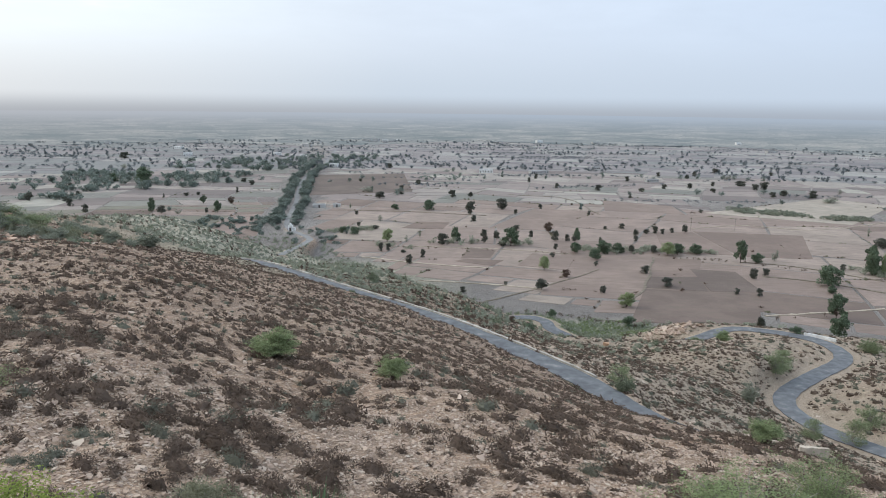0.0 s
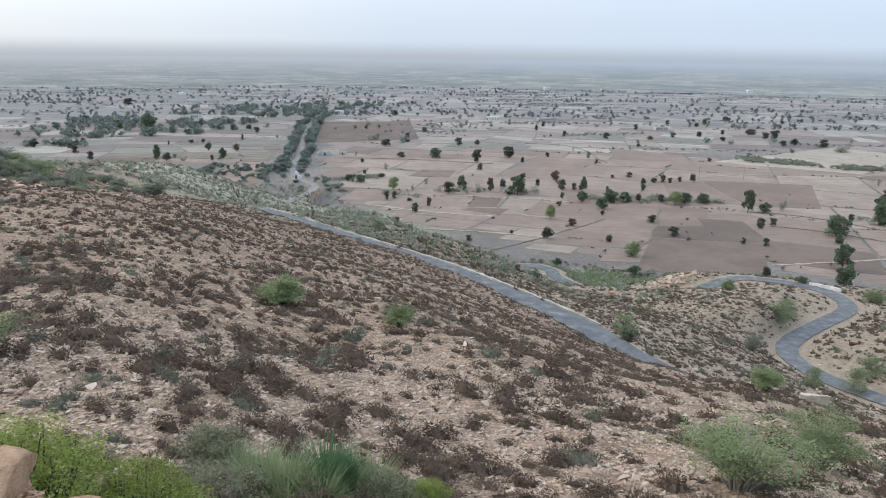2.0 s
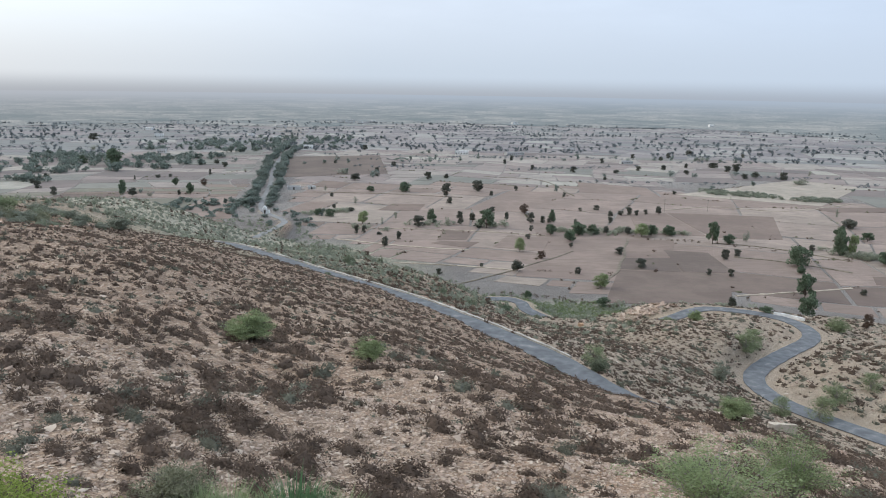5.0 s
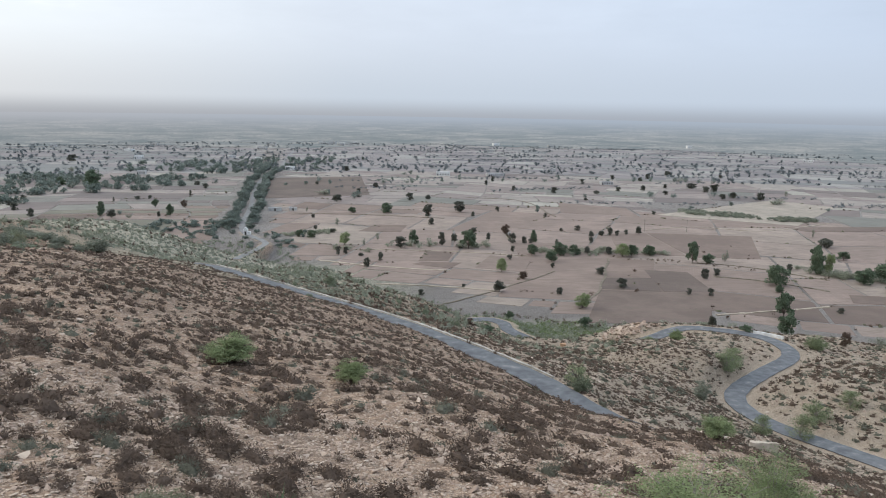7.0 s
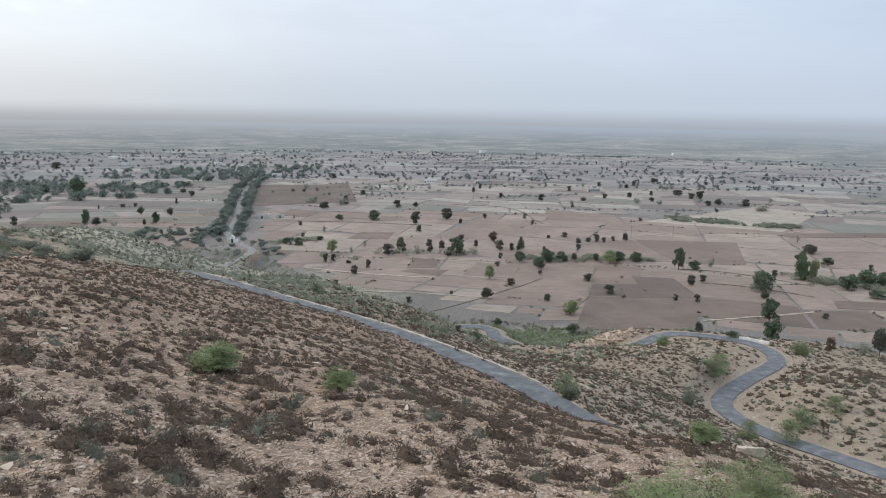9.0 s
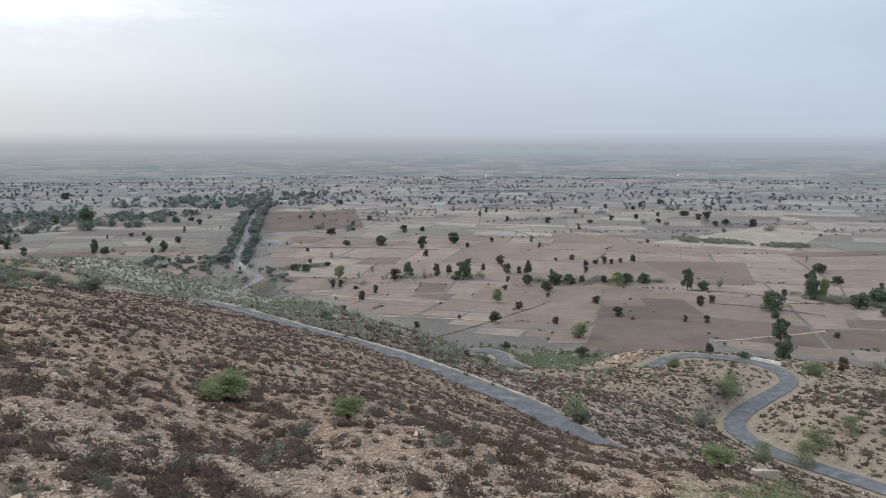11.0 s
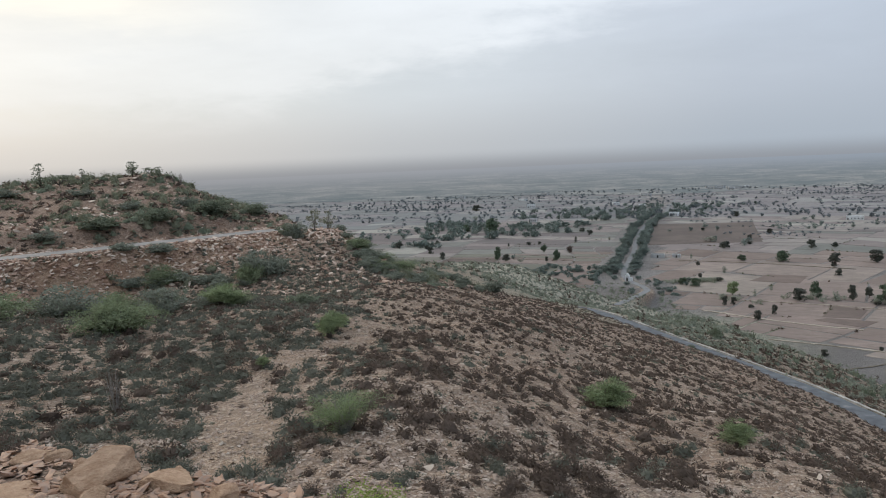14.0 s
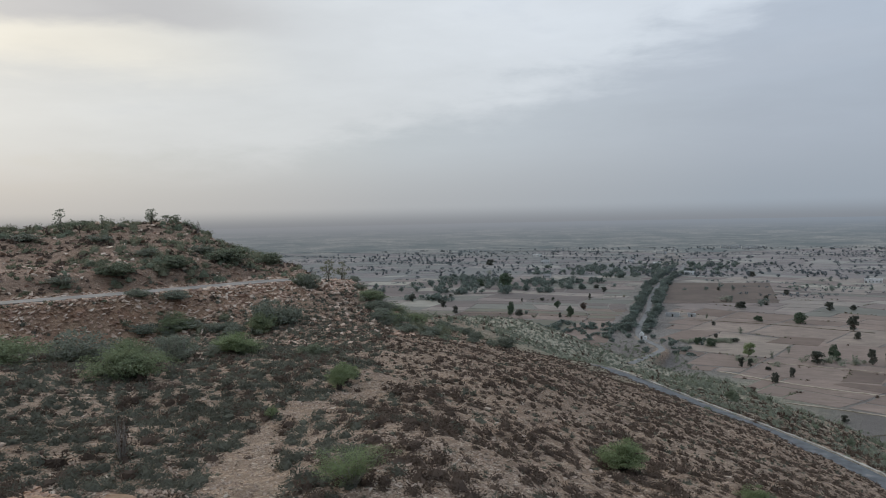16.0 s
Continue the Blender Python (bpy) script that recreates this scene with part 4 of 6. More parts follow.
# kind, then places as x, y, crown width, height
TREES = [
    ("d", [(6.9, 540.8, 7.35, 6.1), (20.8, 545.5, 5.67, 3.96), (39.7, 481.1, 10.05, 7.82), (17.7, 456.7, 8.07, 8.9), (18.3, 427.5, 4.81, 4.18), (96.7, 609, 4.43, 4.95), (77.9, 651.5, 4.19, 5.26), (88.7, 687.8, 5.53, 5.55), (66.2, 483.2, 3.13, 3.95), (94.8, 460.1, 3.01, 3.05), (129.3, 595.9, 6.81, 5.39), (46.8, 458.9, 3.33, 3.74), (144.6, 549.8, 3.63, 2.29), (164.6, 591.5, 5.88, 3.45), (172.9, 671.4, 4.97, 5.55), (190.3, 614.1, 6.15, 4.13), (213, 616.3, 6.24, 5.23), (242.1, 640.9, 4.91, 4.39), (223.6, 589.3, 5.53, 4.05), (217.8, 724.5, 6.02, 4.84), (256.1, 728.9, 6.15, 5.56), (239.9, 704.7, 5.93, 4.17), (268.1, 643.5, 12.22, 5.02), (268.1, 613.4, 8.54, 5.37), (276.7, 614.2, 9.67, 7.56)]),
    ("d", [(261.7, 563.6, 6.94, 4.49), (272.3, 568.1, 8.04, 5.56), (291, 559.4, 9.05, 6.58), (291.9, 769.5, 9.17, 5.26), (173.4, 476, 4.05, 2.46), (341, 744.6, 5.21, 3.92), (105.9, 385.8, 3.86, 3.92), (113.6, 393.3, 4.61, 2.67), (118.4, 393.6, 4.63, 4.69), (122.4, 392.1, 3.3, 3.35), (129, 396.1, 3.01, 3.06), (136.5, 396.5, 4.72, 4.78), (-49.1, 408.5, 2.98, 2.35), (-38.5, 397.8, 4.5, 2.29), (-29.9, 335.7, 3.27, 4.74), (-26.6, 338.9, 3.3, 3.65), (-18.9, 333.8, 3.52, 1.66), (-15, 310.1, 4.04, 4.4), (-9.4, 322.6, 3.14, 4.29), (-0, 353.8, 8.01, 6.41), (21.3, 361.2, 4.67, 7.14), (28.3, 369.4, 4.78, 4.87), (30, 354.2, 5.74, 2.34), (41.7, 399.4, 5.17, 3.28), (7.8, 260, 3.2, 2.64)]),
    ("d", [(25, 273.7, 2.02, 1.62), (-47.7, 529.4, 10.2, 5.57), (-22.6, 627.1, 6.01, 4.53), (-35, 591.9, 4.26, 3.34), (-32.9, 558, 5.36, 2.25), (-59.4, 785.6, 8.78, 5.67), (-75.4, 644.7, 4.66, 3.12), (-177.9, 633.7, 7.35, 3.69), (-164.5, 608, 7.03, 4.55), (-162, 556.7, 2.78, 4.66), (58.8, 368.1, 5.11, 5.51), (46.9, 375.4, 3.36, 4.34), (55.6, 345.6, 3.11, 3.18), (51.2, 326.8, 2.95, 2.47), (65.1, 366.9, 3.61, 4.28), (68.7, 368.7, 3.63, 2.46), (91.8, 339.5, 3.98, 4.06), (82.9, 369.6, 2.75, 2.17), (101.2, 369.1, 3.7, 3.45), (93.7, 406.6, 3.02, 2.04), (103.8, 409.2, 4.75, 3.1), (38.2, 267.2, 6.19, 4.56), (61.2, 263.1, 3.32, 2.97), (68.3, 309.6, 2.57, 2.37), (86.3, 296.4, 5.02, 3.6)]),
    ("d", [(88.9, 273.6, 5.63, 3.86), (102.3, 338.8, 4.58, 4.08), (129.2, 288.3, 4.36, 4.73), (137, 294.8, 4.22, 3.24), (112.2, 263.1, 2.8, 2.64), (119.8, 260.8, 3.28, 3.13), (99.8, 214, 3.5, 3.64), (175.7, 305.4, 3.42, 3.19), (225.2, 358.3, 6.12, 4.14), (-249.2, 471.1, 5.97, 6.02), (-226.1, 445, 5.2, 5.65), (-177.6, 444.2, 7.28, 5.42), (-151.4, 451, 3.05, 3.47), (-185.9, 536.9, 3.63, 2.74), (-193.4, 532.8, 5.43, 2.74), (-391, 875.2, 15.24, 8.4), (-204.9, 518.7, 1.78, 3.59), (-301.5, 573.5, 6.2, 4.16), (-290.3, 495.6, 7.34, 6.47), (-277.7, 506, 4.61, 4.18), (-265.1, 495, 4.49, 3.62), (-273, 528.9, 4.75, 3.35), (-55.6, 451.2, 3.28, 2.58), (225.6, 360.9, 8.89, 4.85), (229.4, 315.8, 3.14, 3.51)]),
    ("d", [(156.9, 236.7, 3.01, 2.15), (137.8, 181.7, 6.39, 7.81)]),
    ("g", [(-54.9, 384.1, 5, 4.13), (-48.3, 381.1, 6.81, 4.41), (7, 363.4, 7.04, 8.07), (34.2, 353, 11.46, 9.93), (-32.3, 475.4, 6.87, 3.86), (-9.4, 474.6, 9.89, 6.92), (71.1, 372, 5.5, 6.83), (63.8, 336.6, 7.21, 5.66), (70.5, 322.9, 6.96, 4.93), (77.3, 337.3, 9.52, 6.57), (85.7, 339.1, 8.49, 5.19), (60.3, 221, 5.31, 3.56), (122.4, 337.2, 7.53, 5.31), (22, 169.6, 3.39, 1.77), (36.5, 230.4, 4.62, 2.81), (136.3, 319.2, 7.86, 10.88), (144.3, 319.6, 7.37, 4.63), (155.1, 278.2, 11.89, 8.47), (150, 266.1, 4.97, 3.57), (133, 231.4, 8.74, 9.03), (120.2, 206.4, 7.47, 7.35), (183.9, 297.4, 7.35, 11.53), (-187.6, 453, 7.07, 9.52), (-167, 491.7, 5.82, 5.87), (-144.7, 451.6, 6.08, 8.45)]),
    ("g", [(-258.6, 615.8, 18.1, 13.92), (-287.8, 621.8, 10.92, 7.69), (113, 335.4, 6.87, 5.83), (92.9, 178.6, 4.32, 1.73), (195.8, 318.4, 7.24, 9.2), (185.8, 298.3, 8.52, 6.95), (214.7, 327.4, 7.57, 4.49), (193.9, 279.3, 11.01, 6.74), (206.1, 284.2, 12.49, 7.53), (212.5, 284.2, 8.6, 7.02), (196.9, 265, 9.1, 3.28)]),
    ("p", [(-28.9, 361.1, 7.61, 7.15), (43.9, 300.5, 5.44, 7.1), (65.4, 243.9, 7.47, 5.6), (107.6, 333.8, 7.94, 7.52), (188.1, 295.6, 5.67, 10.4)]),
    ("b", [(14.8, 359.2, 5.81, 4.14), (-37.9, 423.5, 4.44, 4.5), (-62.7, 475.6, 1.92, 5.05), (-18.9, 358.7, 2.9, 4.14), (-12.5, 375, 2.42, 4.62), (-61.3, 569.9, 15.57, 4.61), (279.2, 703.7, 12.06, 6.05), (327.8, 587.7, 4.83, 4.85), (154.2, 323.8, 4.64, 6.49), (236.7, 390.6, 2.93, 5.19), (-167.6, 445, 5.34, 3.47), (-333.5, 743.3, 11.67, 5.21), (291.4, 533.3, 19.4, 5.86), (132.2, 180.9, 6.28, 4.23)]),
    ("r", [(-148.7, 496.1, 5.8, 5.02), (-21.5, 288.3, 3.3, 2.9), (59.4, 395.1, 6.43, 5.88), (51.1, 288.2, 4.77, 3.43), (16.7, 162.6, 2.16, 1.68), (76.1, 218.1, 3.82, 1.99), (81.3, 220.1, 2.71, 1.61), (119.3, 176.7, 3.52, 4.4)]),
]
for kind, rows in TREES:
    for x, y, wide, high in rows:
        TREE_KINDS[kind].put(x, y, wide * 0.96, high)

# the avenue along the straight road
rng = np.random.RandomState(4)
avenue = LINES["plain"][(LINES["plain"][:, 1] > 400) & (LINES["plain"][:, 1] < 800)]
for side in (-1, 1):
    for i in range(2, len(avenue) - 1, 2):
        if rng.uniform() < 0.06:
            continue
        q, t = avenue[i], avenue[i + 1] - avenue[i]
        nx, ny = -t[1] / math.hypot(t[0], t[1]), t[0] / math.hypot(t[0], t[1])
        off = -side * rng.uniform(3.6, 9.0)
        TREE_KINDS["a"].put(round(q[0] + nx * off, 1), round(q[1] + ny * off + rng.uniform(-3, 3), 1), rng.uniform(5.5, 10.5), rng.uniform(3.0, 6.6), "dusty green roadside tree of a close avenue")

BELTS = ((-6, 357, 16, 362, 12, 3.4), (28, 357, 46, 357, 16, 3.6), (66, 346, 95, 340, 46, 3.0), (99, 344, 131, 339, 44, 3.2), (180, 304, 212, 272, 60, 3.6), (-62, 388, -38, 398, 36, 2.8), (-34, 352, -12, 344, 14, 2.2), (60, 221, 104, 217, 40, 1.6))


# woods round the farms, hedges, and the far trees: too many to count
def woods(name, label, spots, seed, mat, count=60, leaf=0.5, clump=7, reach=0.33):
    """Many small trees in one mesh; spots are x, y, width, height."""
    rng = np.random.RandomState(seed)
    co, tint = [], []
    zs = height(np.array([q[0] for q in spots]), np.array([q[1] for q in spots]))
    for (x, y, w, h), z in zip(spots, zs):
        a, k = rng.uniform(0, 2 * np.pi, clump), rng.uniform(0, 1, clump) ** 0.5
        cs = np.stack([x + reach * w * k * np.cos(a), y + reach * w * k * np.sin(a), z + h * rng.uniform(0.2, 0.78, clump)], 1)
        c, _ = leaves(rng, cs, [(0.2 * w, 0.2 * w, 0.2 * h)] * clump, max(2, count // clump), leaf * (h / 6) ** 0.5)
        c[:, 2] = np.maximum(c[:, 2], z + 0.05)
        # a short trunk
        t = 0.05 * w
        c = np.vstack([c, [(x - t, y, z - 0.2), (x + t, y, z - 0.2), (x + t * 0.5, y, z + 0.5 * h), (x - t * 0.5, y, z + 0.5 * h)], [(x, y - t, z - 0.2), (x, y + t, z - 0.2), (x, y + t * 0.5, z + 0.5 * h), (x, y - t * 0.5, z + 0.5 * h)]])
        co.append(c)
        tint.append(np.full(len(c), rng.uniform()))
    co = np.vstack(co)
    return tagged(new(name, tri_mesh(name, co, np.arange(len(co)).reshape(-1, 4), [mat], np.concatenate(tint))), label, "trees", kind="stuff")


rng = np.random.RandomState(17)
spots = []
for x0, x1, y0, y1, number in ((-350, -185, 555, 690, 240), (-300, -150, 735, 880, 130), (-420, -250, 500, 560, 60)):
    for _ in range(number):
        spots.append((rng.uniform(x0, x1), rng.uniform(y0, y1), rng.uniform(6, 11), rng.uniform(4, 8)))
spots = [s for s in spots if wobble(np.array(s[0] / 1.6), np.array(s[1]), 42, 15) > -0.05]
for _ in range(70):  # round the shrine
    spots.append((rng.uniform(-150, -92), rng.uniform(372, 430), rng.uniform(2.5, 6.5), rng.uniform(1.4, 3.6)))
for _ in range(110):  # where the avenue ends
    spots.append((rng.normal(-140, 34), rng.uniform(795, 960), rng.uniform(5, 9.5), rng.uniform(3, 6)))
for _ in range(26):
    spots.append((rng.uniform(-84, -52), rng.uniform(352, 396), rng.uniform(2.0, 5), rng.uniform(1.2, 3.0)))
spots = [s for s in spots if np.hypot(LINES["plain"][:, 0] - s[0], LINES["plain"][:, 1] - s[1]).min() > 5]
woods("farm_wood", "close dark green trees round farm plots", spots, 1, m_woods, 130, 0.95, 9)

spots = []
for _ in range(120):  # the two strips of low scrub among pale fields
    t = rng.uniform()
    spots.append((199 + 40 * t + rng.uniform(-4, 4), 486 - 18 * t + rng.uniform(-12, 12), rng.uniform(4, 7), rng.uniform(1.2, 2.4)))
for _ in range(60):
    t = rng.uniform()
    spots.append((246 + 25 * t + rng.uniform(-3, 3), 453 - 3 * t + rng.uniform(-6, 6), rng.uniform(4, 7), rng.uniform(1.6, 3)))
woods("scrub_strip", "low grey-green scrub along a dry watercourse", spots, 2, m_grey, 130, 0.7)

spots = []
for ax, ay, bx, by, number, tall in BELTS:  # thorn hedges grown wild between the fields
    for _ in range(number):
        t = rng.uniform()
        spots.append((ax + (bx - ax) * t + rng.normal(0, 1.6), ay + (by - ay) * t + rng.normal(0, 2.4), rng.uniform(2.5, 6.0), tall * rng.uniform(0.5, 1.1)))
woods("thorn_belt", "wild grey-green thorn hedge between fields", spots, 7, m_valley, 150, 0.42, 9)

spots = []
belts = [(rng.uniform(-1000, 1000), rng.uniform(560, 1450), rng.uniform(25, 130), rng.uniform(1.5, 10), rng.normal(0, 0.1)) for _ in range(190)]
for bx, by, bl, bw, ba in belts:
    for _ in range(int(bl / 9)):
        u, v = rng.uniform(-bl, bl), rng.normal(0, bw)
        spots.append((bx + u * math.cos(ba) - v * math.sin(ba), by + u * math.sin(ba) + v * math.cos(ba)))
for _ in range(120):
    a, r = rng.uniform(-1.2, 0.85), math.sqrt(rng.uniform(430 ** 2, 1480 ** 2))
    spots.append((r * math.sin(a), r * math.cos(a)))
for _ in range(300):  # the belt of the village
    spots.append((rng.normal(-170, 190), rng.normal(820, 28) if rng.uniform() < 0.45 else rng.uniform(900, 1400)))
near = [(x, y, rng.uniform(4, 8.5), rng.uniform(2.5, 6)) for x, y in spots if math.hypot(x, y) < 760 and abs(x + 98 + (y - 459) * 0.152) > 9 and y > 420]
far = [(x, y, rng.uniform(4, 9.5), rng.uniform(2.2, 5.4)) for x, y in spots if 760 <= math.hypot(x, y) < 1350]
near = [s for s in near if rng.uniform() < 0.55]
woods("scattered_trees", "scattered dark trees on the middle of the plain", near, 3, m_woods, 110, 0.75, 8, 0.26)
woods("far_trees", "far trees and hedges, pale with painted haze", far, 4, m_far, 63, 0.95, 7, 0.22)

# hedges far out on the plain
spots = []
for _ in range(300):
    a, r, long = rng.uniform(-1.1, 0.85), math.sqrt(rng.uniform(560 ** 2, 1400 ** 2)), rng.uniform(30, 150)
    x0, y0, turn = r * math.sin(a), r * math.cos(a), rng.normal(0.05, 0.12)
    if abs(x0 + 98 + (y0 - 459) * 0.152) < 12 + long / 2:
        continue
    for u in np.arange(-long / 2, long / 2, 5.5):
        if rng.uniform() < 0.7:
            spots.append((x0 + u * math.cos(turn), y0 + u * math.sin(turn) + rng.normal(0, 1.5), rng.uniform(4, 8), rng.uniform(1.2, 3.0)))
woods("hedges", "low hedges between far fields, pale with painted haze", spots, 6, m_far, 30, 0.95, 5)

# bushes along field bunds
spots = []
for a, b, number in (((137, 320), (190, 282), 22), ((107, 229), (160, 247), 8), ((-24, 348), (61, 335), 14), ((140, 318), (90, 338), 14), ((38, 268), (75, 262), 8), ((60, 219), (104, 216), 14), ((20, 240), (60, 224), 24)):
    for _ in range(number):
        t = rng.uniform()
        spots.append((a[0] + (b[0] - a[0]) * t + rng.normal(0, 1), a[1] + (b[1] - a[1]) * t + rng.normal(0, 1), rng.uniform(1, 3.2), rng.uniform(0.6, 1.8)))
woods("bund_bushes", "small dry bushes along the field bunds", spots, 5, m_rust, 70, 0.3)


# ---------------------------------------------------------------- bushes on the hill
BUSH_KINDS = {
    "green": Kind(lambda s: make_thorn("green_bush", s, m_fresh, m_bark, 1.8, 2.8, 46, 60, 0.05, 0.45, label="green thorn bush with fine feathery leaves", group="bushes on the hillside"), (1, 2, 3), 2.8, 1.8),
    "dark": Kind(lambda s: make_bush("dark_bush", s, m_hill, m_bark, 2.0, 3.2, 34, 34, 0.11, label="dark green rounded hillside bush", group="bushes on the hillside"), (4, 5, 6), 3.2, 2.0),
    "grey": Kind(lambda s: make_bush("grey_bush", s, m_grey, m_palebark, 1.5, 2.5, 36, 30, 0.065, label="grey-green twiggy bush, half dry", group="bushes on the hillside"), (7, 8), 2.5, 1.5),
    "dull": Kind(lambda s: make_bush("dull_bush", s, m_dull, m_palebark, 1.0, 2.2, 60, 60, 0.04, label="low dull olive bush with dry twigs", group="bushes on the hillside"), (27, 28), 2.2, 1.0),
    "crest": Kind(lambda s: make_bush("crest_bush", s, m_grey, m_bark, 1.6, 4.0, 40, 26, 0.125, label="broad grey-green bush on the stony bank", group="bushes on the hillside"), (30, 31, 32), 4.0, 1.6),
    "acacia": Kind(lambda s: make_thorn("thorn_shrub", s, m_acacia, m_palebark, 2.2, 2.6, 38, 70, 0.026, 0.22, label="young thorn shrub with pale stems and airy leaves", group="bushes on the hillside"), (9, 10), 2.6, 2.2),
    "rush": Kind(lambda s: make_rush("rush_clump", s, m_rush, 1.3, 1.2, 420, label="upright clump of dark green rush-like blades", group="bushes on the hillside"), (61, 62), 1.2, 1.3),
    "grass": Kind(lambda s: make_rush("grass_clump", s, m_fresh, 0.8, 1.4, 380, label="arching clump of pale green grass", group="bushes on the hillside"), (63, 64), 1.4, 0.8),
    "lime": Kind(lambda s: make_bush("lime_bush", s, m_lime, m_bark, 2.2, 1.6, 80, 150, 0.019, label="bright lime-green leafy bush below the ledge", group="bushes on the hillside"), (11,), 1.6, 2.2),
    "pale": Kind(lambda s: make_bush("pale_bush", s, m_pale, m_bark, 2.0, 1.6, 36, 80, 0.045, label="pale yellowish-green upright bush", group="bushes on the hillside"), (12,), 1.6, 2.0),
    "twig": Kind(lambda s: make_bush("bare_shrub", s, m_rust, m_palebark, 2.0, 1.2, 24, 4, 0.05, 0.5, label="nearly bare twiggy shrub", group="bushes on the hillside"), (13,), 1.2, 2.0),
    "thicket": Kind(lambda s: make_bush("thicket", s, m_hill, m_bark, 3.0, 7.0, 60, 44, 0.12, label="broad green thicket at the foot of the bank", group="bushes on the hillside"), (20, 21), 7.0, 3.0),
    "sky": Kind(lambda s: make_tree("small_tree", s, m_hill, m_bark, 3.0, 2.4, 14, 34, 0.13, 0.12, shape="column", label="small dark tree on the skyline of the knoll", group="trees on the knoll"), (14, 15), 2.4, 3.0),
    "umbrella": Kind(lambda s: make_tree("umbrella_tree", s, m_hill, m_bark, 2.4, 4.2, 16, 34, 0.13, 0.2, shape="umbrella", label="small flat-topped thorn tree on the knoll", group="trees on the knoll"), (16,), 4.2, 2.4),
    "rtree": Kind(lambda s: make_tree("thin_tree", s, m_dull, m_bark, 3.2, 2.9, 14, 46, 0.12, 0.3, 0.03, label="small open thorn tree at the road's bend", group="trees on the knoll"), (17, 18), 2.9, 3.2),
    "feather": Kind(lambda s: make_tree("thorn_tree", s, m_feather, m_palebark, 4.0, 5.0, 34, 110, 0.10, 0.2, 0.02, label="airy light green thorn tree near the hairpin road", group="thorn trees by the hairpin"), (23, 24), 5.0, 4.0),
    "thornlight": Kind(lambda s: make_bush("pale_thicket", s, m_feather, m_bark, 3.0, 7.0, 60, 44, 0.12, label="broad light green thicket in the hollow", group="bushes on the hillside"), (25, 26), 7.0, 3.0),
    "mid": Kind(lambda s: make_tree("roadside_tree", s, m_feather, m_bark, 5.0, 5.5, 24, 120, 0.13, 0.34, label="green thorn tree beside the hill road"), (19,), 5.5, 5.0),
}
